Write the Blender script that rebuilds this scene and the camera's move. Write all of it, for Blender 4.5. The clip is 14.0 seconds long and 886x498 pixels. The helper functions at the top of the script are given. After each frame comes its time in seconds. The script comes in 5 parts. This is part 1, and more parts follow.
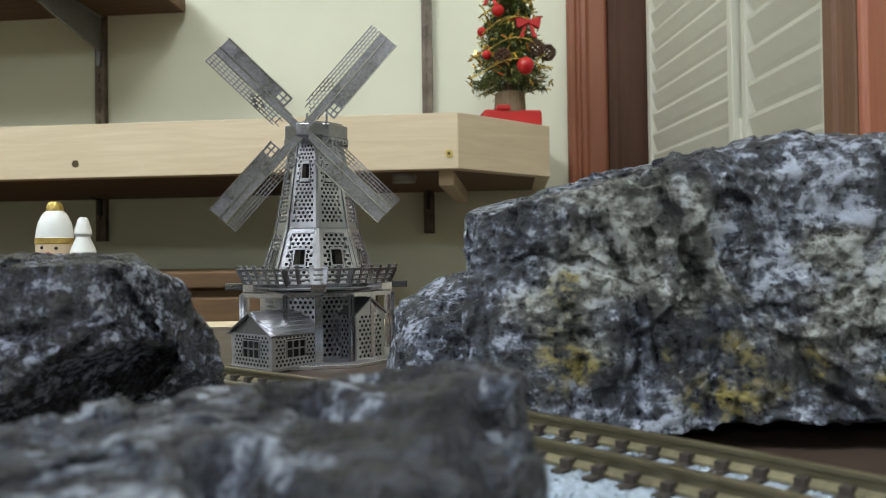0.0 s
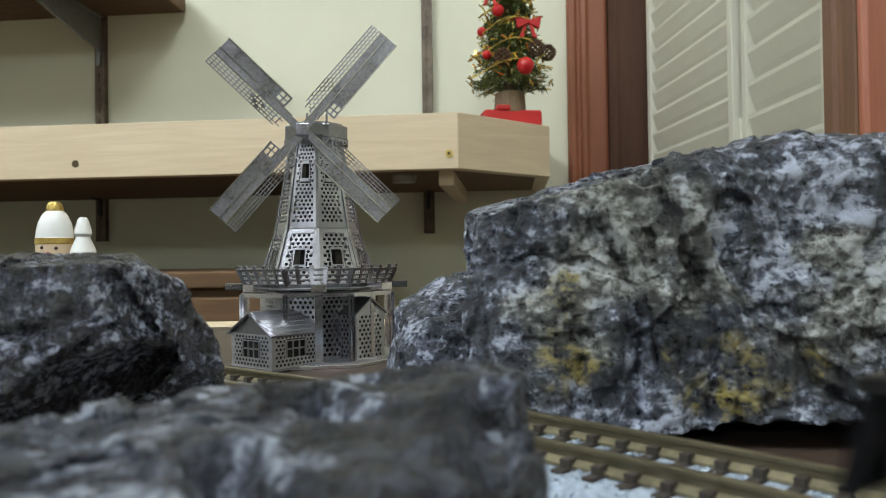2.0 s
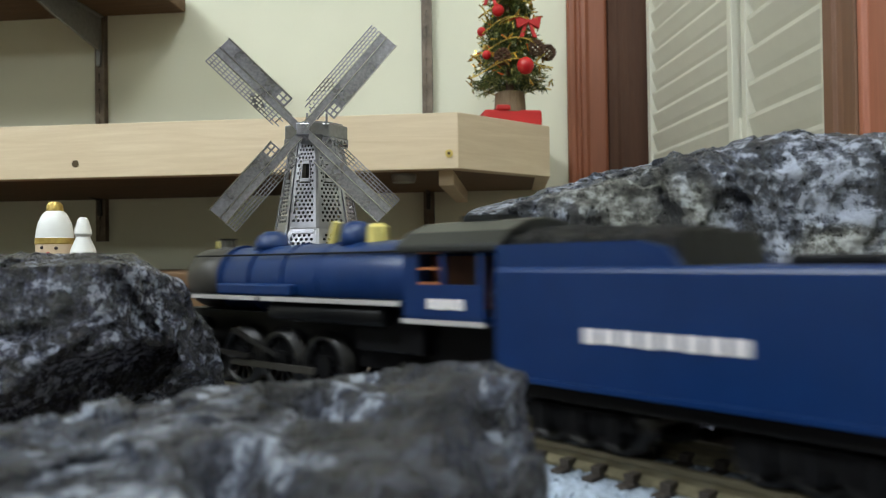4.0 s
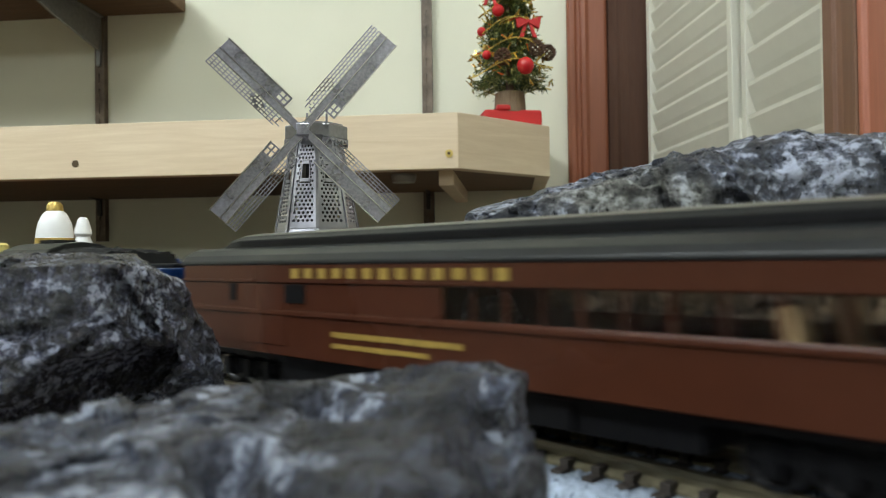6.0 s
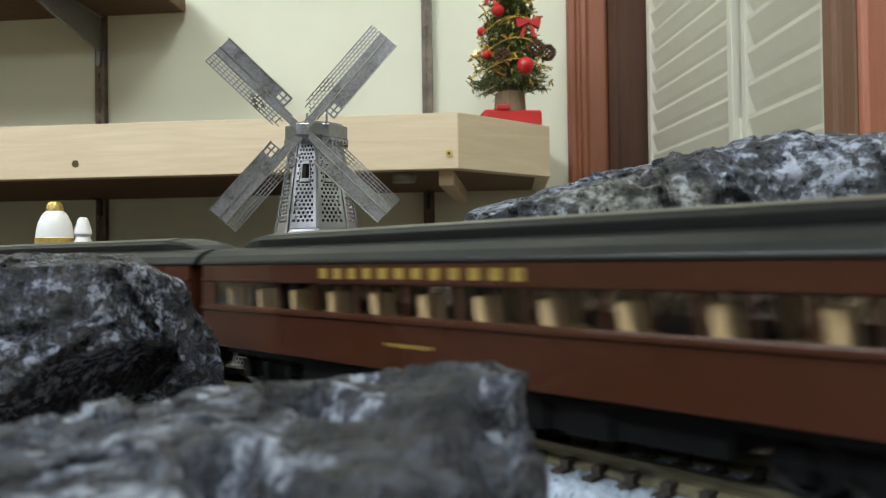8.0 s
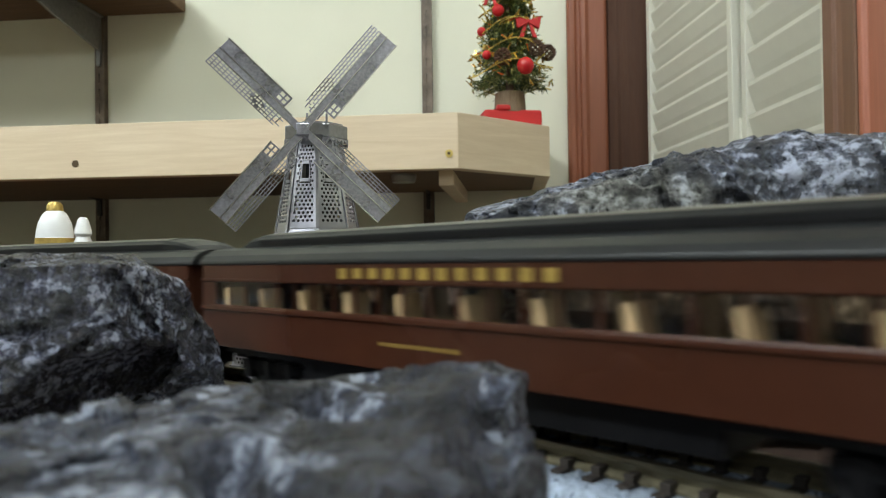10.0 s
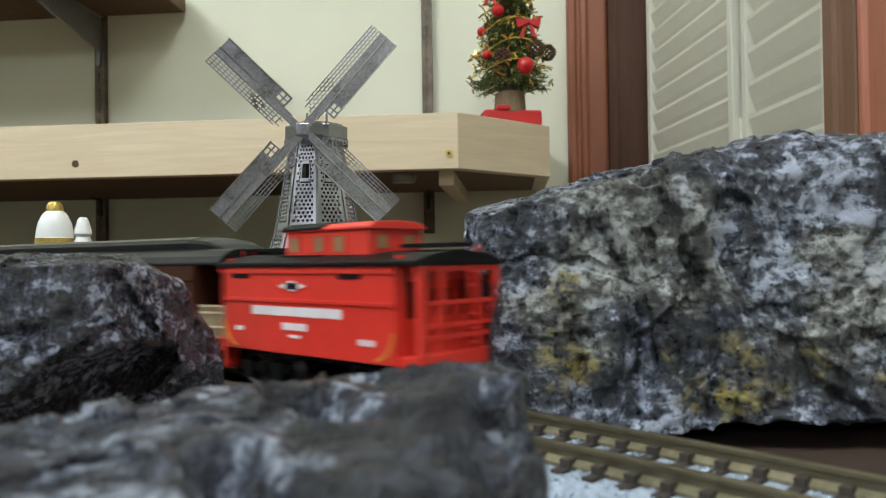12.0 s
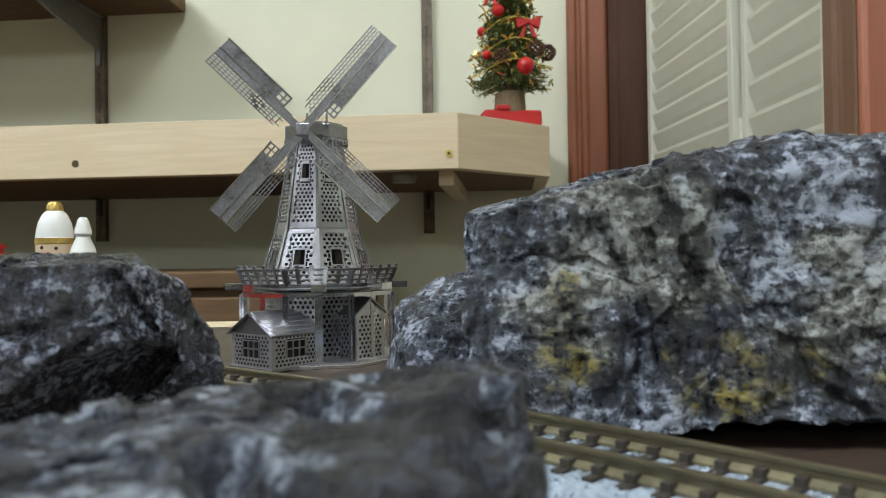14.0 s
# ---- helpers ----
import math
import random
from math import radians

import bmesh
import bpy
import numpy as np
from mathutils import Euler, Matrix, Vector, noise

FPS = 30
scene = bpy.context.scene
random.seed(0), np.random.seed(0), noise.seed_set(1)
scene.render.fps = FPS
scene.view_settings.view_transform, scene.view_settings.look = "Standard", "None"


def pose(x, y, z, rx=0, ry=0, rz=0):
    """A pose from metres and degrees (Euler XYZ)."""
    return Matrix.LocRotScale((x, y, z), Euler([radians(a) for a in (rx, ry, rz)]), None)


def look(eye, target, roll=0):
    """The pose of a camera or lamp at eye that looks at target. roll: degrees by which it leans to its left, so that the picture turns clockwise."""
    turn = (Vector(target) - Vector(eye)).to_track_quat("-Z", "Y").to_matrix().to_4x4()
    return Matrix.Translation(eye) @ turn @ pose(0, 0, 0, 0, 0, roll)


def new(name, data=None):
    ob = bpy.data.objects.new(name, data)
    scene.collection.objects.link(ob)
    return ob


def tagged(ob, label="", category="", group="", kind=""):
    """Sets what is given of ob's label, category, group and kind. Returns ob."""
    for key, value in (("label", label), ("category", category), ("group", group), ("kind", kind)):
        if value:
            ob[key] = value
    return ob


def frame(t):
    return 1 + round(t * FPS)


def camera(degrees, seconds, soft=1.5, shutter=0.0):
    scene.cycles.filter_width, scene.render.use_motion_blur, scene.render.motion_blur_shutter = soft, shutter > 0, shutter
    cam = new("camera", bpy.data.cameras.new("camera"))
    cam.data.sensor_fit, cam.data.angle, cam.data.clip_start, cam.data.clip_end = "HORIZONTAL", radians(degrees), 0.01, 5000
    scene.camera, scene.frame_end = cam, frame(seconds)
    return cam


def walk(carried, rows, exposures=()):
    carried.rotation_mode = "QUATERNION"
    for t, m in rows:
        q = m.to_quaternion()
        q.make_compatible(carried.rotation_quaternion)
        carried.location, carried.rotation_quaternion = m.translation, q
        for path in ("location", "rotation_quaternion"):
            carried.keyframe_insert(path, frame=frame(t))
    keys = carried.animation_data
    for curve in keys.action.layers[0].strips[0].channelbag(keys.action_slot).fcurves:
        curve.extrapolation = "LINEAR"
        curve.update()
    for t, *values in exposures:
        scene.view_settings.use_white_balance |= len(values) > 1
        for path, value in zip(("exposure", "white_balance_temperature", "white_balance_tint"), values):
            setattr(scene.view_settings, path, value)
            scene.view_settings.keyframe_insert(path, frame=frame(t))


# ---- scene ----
cam = camera(62.18, 14.0, 0.85, 0.8)
EYE = (0.0, 0.0, 0.02405)
VIEW = look(EYE, (0.0, 1.0, 0.02405 + math.tan(radians(0.856))), -0.78)
walk(cam, [(0.0, VIEW), (14.0, VIEW)],
     [(0.0, 0.04), (3.0, 0.05), (5.5, 0.12), (6.5, 0.17), (10.5, 0.18), (11.0, 0.18), (11.5, 0.14), (12.0, 0.07), (13.0, 0.05), (14.0, 0.05)])
cam.data.dof.use_dof = True
cam.data.dof.focus_distance = 0.19
cam.data.dof.aperture_fstop = 58.0

# ---------------------------------------------------------------- light
world = bpy.data.worlds.new("room_air")
scene.world = world
world.use_nodes = True
world.node_tree.nodes["Background"].inputs[0].default_value = (0.9, 0.95, 1.0, 1)
world.node_tree.nodes["Background"].inputs[1].default_value = 0.03

def ceiling_light(name, eye, aim, size, watts, tint):
    """The light of a ceiling lamp."""
    data = bpy.data.lights.new(name, "AREA")
    data.shape, data.size, data.size_y = "RECTANGLE", size[0], size[1]
    data.energy, data.color = watts, tint
    new(name, data).matrix_basis = look(eye, aim)
    LAMP_PLACES.append((eye[0], eye[1], size[0], size[1]))


LAMP_PLACES = []
ceiling_light("ceiling_lamp_light", (0.30, -0.50, 1.60), (0.0, 0.45, 0.1), (1.3, 0.5), 40.0, (0.88, 0.965, 1.0))
# added fill lamp out of view, brightens the shutters and the rocks' left sides
ceiling_light("ceiling_lamp_light", (-1.5, -0.5, 1.60), (0.0, 0.6, 0.1), (1.2, 0.4), 46.0, (0.88, 0.965, 1.0))
ceiling_light("ceiling_lamp_light", (-2.0, -4.0, 1.60), (0.0, 0.8, 0.1), (1.2, 0.4), 27.0, (0.88, 0.965, 1.0))


# ---------------------------------------------------------------- materials
class Mat:
    """A small node-material builder."""

    def __init__(self, name):
        self.m = bpy.data.materials.new(name)
        self.m.use_nodes = True
        self.t = self.m.node_tree
        self.b = self.t.nodes["Principled BSDF"]
        self.coord = self.t.nodes.new("ShaderNodeTexCoord").outputs["Object"]

    def put(self, socket, value):
        s = self.b.inputs[socket]
        if hasattr(value, "is_output"):
            self.t.links.new(value, s)
        else:
            s.default_value = (*value, 1) if isinstance(value, tuple) and len(value) == 3 else value
        return self

    def stretch(self, sx, sy, sz):
        n = self.t.nodes.new("ShaderNodeMapping")
        n.inputs["Scale"].default_value = (sx, sy, sz)
        self.t.links.new(self.coord, n.inputs["Vector"])
        return n.outputs["Vector"]

    def noise(self, scale, detail=4.0, rough=0.55, dist=0.0, coord=None):
        n = self.t.nodes.new("ShaderNodeTexNoise")
        n.inputs["Scale"].default_value, n.inputs["Detail"].default_value = scale, detail
        n.inputs["Roughness"].default_value, n.inputs["Distortion"].default_value = rough, dist
        self.t.links.new(coord or self.coord, n.inputs["Vector"])
        return n.outputs["Fac"]

    def cells(self, scale, feature="F1", out="Distance", coord=None):
        n = self.t.nodes.new("ShaderNodeTexVoronoi")
        n.feature = feature
        n.inputs["Scale"].default_value = scale
        self.t.links.new(coord or self.coord, n.inputs["Vector"])
        return n.outputs[out]

    def ramp(self, fac, *stops):
        n = self.t.nodes.new("ShaderNodeValToRGB")
        e = n.color_ramp.elements
        while len(e) < len(stops):
            e.new(0.5)
        for el, (pos, col) in zip(e, stops):
            el.position = pos
            el.color = (col, col, col, 1) if isinstance(col, (int, float)) else (*col, 1)
        self.t.links.new(fac, n.inputs[0])
        return n.outputs[0]

    def mix(self, fac, a, b, mode="MIX"):
        n = self.t.nodes.new("ShaderNodeMix")
        n.data_type, n.blend_type = "RGBA", mode
        for k, v in ((0, fac), (6, a), (7, b)):
            if hasattr(v, "is_output"):
                self.t.links.new(v, n.inputs[k])
            elif k == 0:
                n.inputs[0].default_value = v
            else:
                n.inputs[k].default_value = (*v, 1)
        return n.outputs[2]

    def math(self, op, a, b=0.0):
        n = self.t.nodes.new("ShaderNodeMath")
        n.operation = op
        for k, v in ((0, a), (1, b)):
            if hasattr(v, "is_output"):
                self.t.links.new(v, n.inputs[k])
            else:
                n.inputs[k].default_value = v
        return n.outputs[0]

    def bump(self, height, strength=0.4, distance=0.0003):
        n = self.t.nodes.new("ShaderNodeBump")
        n.inputs["Strength"].default_value, n.inputs["Distance"].default_value = strength, distance
        self.t.links.new(height, n.inputs["Height"])
        self.t.links.new(n.outputs[0], self.b.inputs["Normal"])
        return self

    def random(self):
        return self.t.nodes.new("ShaderNodeObjectInfo").outputs["Random"]


def plain(name, col, rough=0.5, metal=0.0, vary=0.12, scale=400.0, bump=0.15, dist=0.0001, spec=0.5):
    """Paint or plastic with a little grain and unevenness."""
    M = Mat(name)
    n1, n2 = M.noise(scale, 5), M.noise(scale * 0.08, 3)
    f = M.math("MULTIPLY", M.math("ADD", n1, n2), 0.5)
    lo, hi = tuple(c * (1 - vary) for c in col), tuple(min(1, c * (1 + vary)) for c in col)
    M.put("Base Color", M.ramp(f, (0.35, lo), (0.65, hi)))
    M.put("Roughness", M.ramp(n2, (0.3, max(0.02, rough - 0.08)), (0.7, min(1, rough + 0.08)))).put("Metallic", metal).put("Specular IOR Level", spec)
    if bump:
        M.bump(n1, bump, dist)
    return M.m


def wood(name, dark, light, along=(1, 14, 14), scale=10.0, rough=0.5):
    M = Mat(name)
    c = M.stretch(*along)
    g = M.noise(scale, 6, 0.6, 1.2, c)
    fine = M.noise(scale * 9, 3, 0.6, 0.0, c)
    f = M.math("ADD", M.math("MULTIPLY", g, 0.75), M.math("MULTIPLY", fine, 0.25))
    M.put("Base Color", M.ramp(f, (0.3, dark), (0.5, tuple((a + b) / 2 for a, b in zip(dark, light))), (0.66, light)))
    M.put("Roughness", M.ramp(fine, (0.3, rough - 0.1), (0.7, rough + 0.1)))
    return M.bump(fine, 0.15, 0.0004).m


def stone(name, tones, ochre=(0.33, 0.26, 0.05), clay=None, rough=0.45, k=1.0, lift=0.0, pale_spots=(), ochre_spots=(), clay_spots=(), dark_spots=(), wobble=0.022, gain=0.14, relief=0.85, grain=(1.0, 1.0, 0.8)):
    """Dark ore rock. tones: five colours from the blue-black mass to the pale crystals; spots: patches (x, y, z, radius in mm)."""
    M = Mat(name)
    warp = M.stretch(*grain)
    big = M.noise(48 * k, 5, 0.6, 1.2, M.stretch(0.8, 0.9, 1.3))
    med = M.noise(210 * k, 10, 0.74, 0.35, warp)
    fine = M.noise(950 * k, 5, 0.7)
    flake = M.cells(620 * k, "F1", "Color")
    vein = M.noise(85 * k, 8, 0.66, 1.6, M.stretch(1.6, 1.2, 0.45))

    def spots(places):
        """How deep a point lies in irregular patches round the places, 0 to 1."""
        n = M.t.nodes.new("ShaderNodeVectorMath")
        n.operation = "MULTIPLY_ADD"
        tex = M.t.nodes.new("ShaderNodeTexNoise")
        tex.inputs["Scale"].default_value, tex.inputs["Detail"].default_value = 120.0, 6.0
        M.t.links.new(M.coord, tex.inputs["Vector"])
        M.t.links.new(tex.outputs["Color"], n.inputs[0])
        n.inputs[1].default_value = (wobble, wobble, wobble)
        M.t.links.new(M.coord, n.inputs[2])
        total = None
        for x, y, z, r in places:
            q = M.t.nodes.new("ShaderNodeVectorMath")
            q.operation = "DISTANCE"
            M.t.links.new(n.outputs[0], q.inputs[0])
            q.inputs[1].default_value = (x * 0.001 + wobble / 2, y * 0.001 + wobble / 2, z * 0.001 + wobble / 2)
            f = M.math("SUBTRACT", 1.0, M.math("DIVIDE", q.outputs["Value"], r * 0.001))
            total = f if total is None else M.math("MAXIMUM", total, f)
        return M.ramp(total, (0.0, 0.0), (0.5, 1.0))

    # one value for how pale the stone is: veins, patches, crystal flakes and grain
    v = M.math("ADD", M.math("MULTIPLY", med, 0.72), M.math("MULTIPLY", vein, 0.28))
    v = M.math("ADD", v, M.math("MULTIPLY", M.math("SUBTRACT", big, 0.5), 0.30))
    v = M.math("ADD", v, M.math("MULTIPLY", M.math("SUBTRACT", flake, 0.5), 0.15))
    v = M.math("ADD", v, M.math("MULTIPLY", M.math("SUBTRACT", fine, 0.5), 0.42))
    v = M.math("ADD", M.math("MULTIPLY", M.math("SUBTRACT", v, 0.5), 1.9), 0.5 + lift)
    if pale_spots:
        v = M.math("ADD", v, M.math("MULTIPLY", spots(pale_spots), gain))
    if dark_spots:
        v = M.math("SUBTRACT", v, M.math("MULTIPLY", spots(dark_spots), 0.07))
    at = (0.36, 0.46, 0.54, 0.61, 0.70)
    col = M.ramp(v, *zip(at, tones))
    if clay_spots:
        warm = M.ramp(v, *zip((0.34, 0.43, 0.50, 0.58, 0.68), clay))
        col = M.mix(M.math("MULTIPLY", spots(clay_spots), 0.85), col, warm)
    if ochre_spots:
        crust = M.math("MULTIPLY", spots(ochre_spots), M.ramp(M.math("ADD", M.math("MULTIPLY", med, 0.6), M.math("MULTIPLY", fine, 0.4)), (0.465, 0.0), (0.52, 1.0)))
        col = M.mix(M.math("MULTIPLY", crust, 0.9), col, M.mix(fine, tuple(c * 0.6 for c in ochre), tuple(c * 1.2 for c in ochre)))
    M.put("Base Color", col)
    M.put("Roughness", M.ramp(fine, (0.35, rough - 0.2), (0.62, rough + 0.2)))
    M.put("Specular IOR Level", 0.85)
    h = M.math("ADD", M.math("MULTIPLY", med, 1.0), M.math("ADD", M.math("MULTIPLY", fine, 0.6), M.math("MULTIPLY", flake, 0.25)))
    return M.bump(h, relief, 0.0016).m


def glass(name, col=(0.9, 0.93, 0.92), rough=0.03):
    M = Mat(name)
    M.put("Base Color", col).put("Roughness", rough).put("Transmission Weight", 1.0).put("IOR", 1.3)
    return M.m


def wall_paint():
    M = Mat("cream_wall_paint")
    a, b = M.noise(3.0, 4), M.noise(220, 4)
    M.put("Base Color", M.ramp(a, (0.3, (0.70, 0.695, 0.56)), (0.7, (0.76, 0.755, 0.61))))
    M.put("Roughness", 0.75)
    return M.bump(b, 0.12, 0.001).m


def steel_sheet():
    M = Mat("etched_steel_sheet")
    a, b = M.noise(260, 4), M.noise(2600, 3)
    M.put("Base Color", M.ramp(a, (0.3, (0.35, 0.35, 0.39)), (0.7, (0.44, 0.44, 0.48))))
    M.put("Metallic", 1.0)
    M.put("Roughness", M.ramp(b, (0.3, 0.28), (0.7, 0.44)))
    return M.bump(b, 0.08, 0.0001).m


MM = 0.001
M_WALL = wall_paint()
M_CEIL = plain("ceiling_paint", (0.78, 0.78, 0.74), 0.8, 0, 0.03, 40, 0.05)
M_FLOOR = wood("floor_boards", (0.12, 0.07, 0.04), (0.25, 0.15, 0.09), (1, 10, 10), 6, 0.45)
M_TABLE = plain("dark_table_top", (0.055, 0.036, 0.028), 0.45, 0, 0.35, 300, 0.2, 0.0001, 0.4)
M_PINE = wood("pale_pine", (0.60, 0.47, 0.31), (0.72, 0.60, 0.43), (0.6, 0.8, 10), 9, 0.5)
M_BROWN_WOOD = wood("dark_brown_wood", (0.085, 0.045, 0.020), (0.16, 0.085, 0.036), (1, 10, 10), 9, 0.65)
M_RED_TRIM = wood("red_brown_trim_paint", (0.225, 0.072, 0.034), (0.285, 0.093, 0.045), (12, 12, 0.8), 8, 0.55)
M_DARK_TRIM = wood("dark_brown_trim", (0.066, 0.029, 0.016), (0.090, 0.040, 0.022), (12, 12, 0.8), 8, 0.85)
M_SHUTTER = plain("white_shutter_paint", (0.66, 0.645, 0.55), 0.45, 0, 0.03, 60, 0.05)
M_SHELF_METAL = plain("bronze_shelf_metal", (0.15, 0.115, 0.085), 0.5, 0.4, 0.6, 45, 0.1)
# bracket black, also used as painted shade inside the windmill
M_BRACKET_DARK = plain("black_metal_and_inner_shade", (0.03, 0.027, 0.025), 0.45, 0.3, 0.3, 150, 0.1)
M_BRACKET_GREY = plain("grey_bracket_metal", (0.25, 0.25, 0.24), 0.4, 0.6, 0.2, 150, 0.1)
M_STEEL = steel_sheet()
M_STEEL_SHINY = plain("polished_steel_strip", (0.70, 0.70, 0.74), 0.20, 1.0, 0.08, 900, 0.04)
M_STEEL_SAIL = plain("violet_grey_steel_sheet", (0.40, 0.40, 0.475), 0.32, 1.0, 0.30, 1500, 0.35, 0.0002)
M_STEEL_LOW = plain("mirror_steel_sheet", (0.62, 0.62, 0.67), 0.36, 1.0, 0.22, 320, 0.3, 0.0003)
# the same steel darkened: shade of deck, railing, cap and roofs in its colour
M_STEEL_SHADED = plain("shaded_steel_sheet", (0.30, 0.30, 0.32), 0.35, 1.0, 0.15, 900, 0.05)
M_ROCK_BIG = stone("ore_rock_pale", ((0.008, 0.010, 0.019), (0.024, 0.029, 0.047), (0.062, 0.071, 0.104), (0.165, 0.182, 0.240), (0.46, 0.50, 0.62)),
                   clay=((0.020, 0.020, 0.018), (0.064, 0.063, 0.055), (0.128, 0.127, 0.110), (0.225, 0.225, 0.20), (0.41, 0.42, 0.40)), lift=0.022,
                   pale_spots=((0, -25, 8, 11), (7, -24, 14, 9), (12, -24, 8, 10), (4, -25, 2, 8), (-34, -23, 8, 6), (-20, -26, -9, 5), (22, -24, 6, 14)),
                   ochre_spots=((-5, -25, -14, 6), (-10, -25, -13.5, 4), (-25, -25, -9, 4), (-29.5, -25, -11, 5), (-27, -25, -1.5, 3.2), (4.5, -25, -9, 4), (14, -25, -15, 4)),
                   clay_spots=((-19, -24, 12, 9), (-24, -24, 5.5, 8), (-19, -25, 2, 9), (-14, -25, 6.5, 8), (-26, -25, -3.5, 8), (-9.5, -25, -0.5, 6), (5, -25, -6.5, 9), (12, -25, -1, 8)),
                   dark_spots=((-7.5, -25, -3.5, 9), (-29, -25, -8, 7), (-15, -25, -7, 7), (-27, -25, -13.5, 9), (-2, -25, -8.5, 9), (-8, -24, 13, 5), (-37, -23, 4, 6), (8, -25, -13, 8), (0, -22, 17, 6), (9, -22, 19.5, 7), (-7, -22, 16, 5)),
                   rough=0.40, gain=0.045, grain=(0.8, 1.0, 1.9))
# pale spots paint the light that falls on the lower slab
M_ROCK_LEFT = stone("ore_rock_dark", ((0.008, 0.008, 0.015), (0.018, 0.019, 0.035), (0.038, 0.041, 0.070), (0.085, 0.09, 0.135), (0.40, 0.43, 0.56)), rough=0.23, k=1.3, lift=-0.03, relief=1.0, grain=(0.8, 1.0, 1.3),
                    pale_spots=((24, -11, -4, 9), (16, -12, -6, 12), (30, -10, 0.5, 4)), gain=0.17)
# spots paint light on the left slope and highlights, shade on the right flank
M_ROCK_FRONT = stone("ore_rock_grey", ((0.008, 0.009, 0.016), (0.021, 0.024, 0.040), (0.043, 0.049, 0.076), (0.085, 0.096, 0.138), (0.38, 0.42, 0.52)), rough=0.24, k=0.7, lift=-0.02, dark_spots=((12, 3, 7, 6), (18, -4, 6, 10), (20, -11, 5, 9), (15, -7, 6, 7), (24, 0, 5, 8)),
                     pale_spots=((12.8, -11, 7, 2.8), (8, -16, 7, 2.4), (0, -13, 7, 5.5), (-5, -8, 7, 8), (3, -5, 7, 4), (-7, 0, 7, 8)), wobble=0.005, gain=0.13, relief=1.0)
M_RAIL = plain("weathered_brass_rail", (0.25, 0.215, 0.14), 0.36, 0.85, 0.1, 700, 0.1)
M_TIE = plain("dark_tie_plastic", (0.045, 0.036, 0.030), 0.6, 0, 0.25, 900, 0.2)
M_BALLAST = plain("blue_grey_ballast", (0.32, 0.375, 0.46), 0.9, 0, 0.4, 1300, 0.9, 0.0005)
M_SPIKE = plain("tan_rail_fixing", (0.20, 0.175, 0.11), 0.5, 0.4, 0.4, 900, 0.1)


# ---------------------------------------------------------------- builders (sizes in millimetres)
def part(name, bm, material, parent=None, label="", bevel=0.0, smooth=False, scale=MM):
    """Links a bmesh as one mesh object under a thing or a part."""
    bmesh.ops.recalc_face_normals(bm, faces=bm.faces)
    for v in bm.verts:
        v.co *= scale
    for f in bm.faces:
        f.smooth = smooth
    me = bpy.data.meshes.new(name)
    bm.to_mesh(me)
    bm.free()
    me.materials.append(material)
    ob = new(name, me)
    if parent:
        ob.parent = parent
    if label:
        ob["label"] = label
    if bevel:
        mod = ob.modifiers.new("worn_edges", "BEVEL")
        mod.width, mod.segments, mod.limit_method = bevel * scale, 2, "ANGLE"
    return ob


def thing(name, label, category, m=None, group="", kind=""):
    ob = new(name)
    ob.empty_display_size = 0.01
    if m is not None:
        ob.matrix_basis = m
    return tagged(ob, label, category, group, kind)


def B():
    return bmesh.new()


def box(bm, x0, x1, y0, y1, z0, z1):
    vs = [bm.verts.new((x, y, z)) for x in (x0, x1) for y in (y0, y1) for z in (z0, z1)]
    for f in ((0, 1, 3, 2), (4, 6, 7, 5), (0, 4, 5, 1), (2, 3, 7, 6), (0, 2, 6, 4), (1, 5, 7, 3)):
        bm.faces.new([vs[i] for i in f])
    return bm


def boxed(*a):
    return box(B(), *a)


def prism(bm, pts, axis, a0, a1):
    """A polygon of 2D points drawn out along an axis: x takes (y, z), y takes (x, z), z takes (x, y)."""
    def at(p, a):
        return {"x": (a, p[0], p[1]), "y": (p[0], a, p[1]), "z": (p[0], p[1], a)}[axis]
    lo, hi = [bm.verts.new(at(p, a0)) for p in pts], [bm.verts.new(at(p, a1)) for p in pts]
    n = len(pts)
    bm.faces.new(lo[::-1])
    bm.faces.new(hi)
    for i in range(n):
        bm.faces.new((lo[i], lo[(i + 1) % n], hi[(i + 1) % n], hi[i]))
    return bm


def lathe(bm, profile, axis="z", c=(0, 0, 0), seg=24):
    """A body of revolution: profile rows of (radius, height along the axis)."""
    rings = []
    for r, h in profile:
        ring = []
        for i in range(seg):
            a = 2 * math.pi * i / seg
            p, q = r * math.cos(a), r * math.sin(a)
            v = {"z": (p, q, h), "x": (h, p, q), "y": (p, h, q)}[axis]
            ring.append(bm.verts.new((v[0] + c[0], v[1] + c[1], v[2] + c[2])))
        rings.append(ring)
    for a, b in zip(rings, rings[1:]):
        for i in range(seg):
            bm.faces.new((a[i], a[(i + 1) % seg], b[(i + 1) % seg], b[i]))
    bm.faces.new(rings[0][::-1])
    bm.faces.new(rings[-1])
    return bm


def rod(bm, p, q, r, seg=8):
    p, q = Vector(p), Vector(q)
    m = Matrix.Translation((p + q) / 2) @ (q - p).to_track_quat("Z", "Y").to_matrix().to_4x4()
    bmesh.ops.create_cone(bm, cap_ends=True, segments=seg, radius1=r, radius2=r, depth=(q - p).length, matrix=m)
    return bm


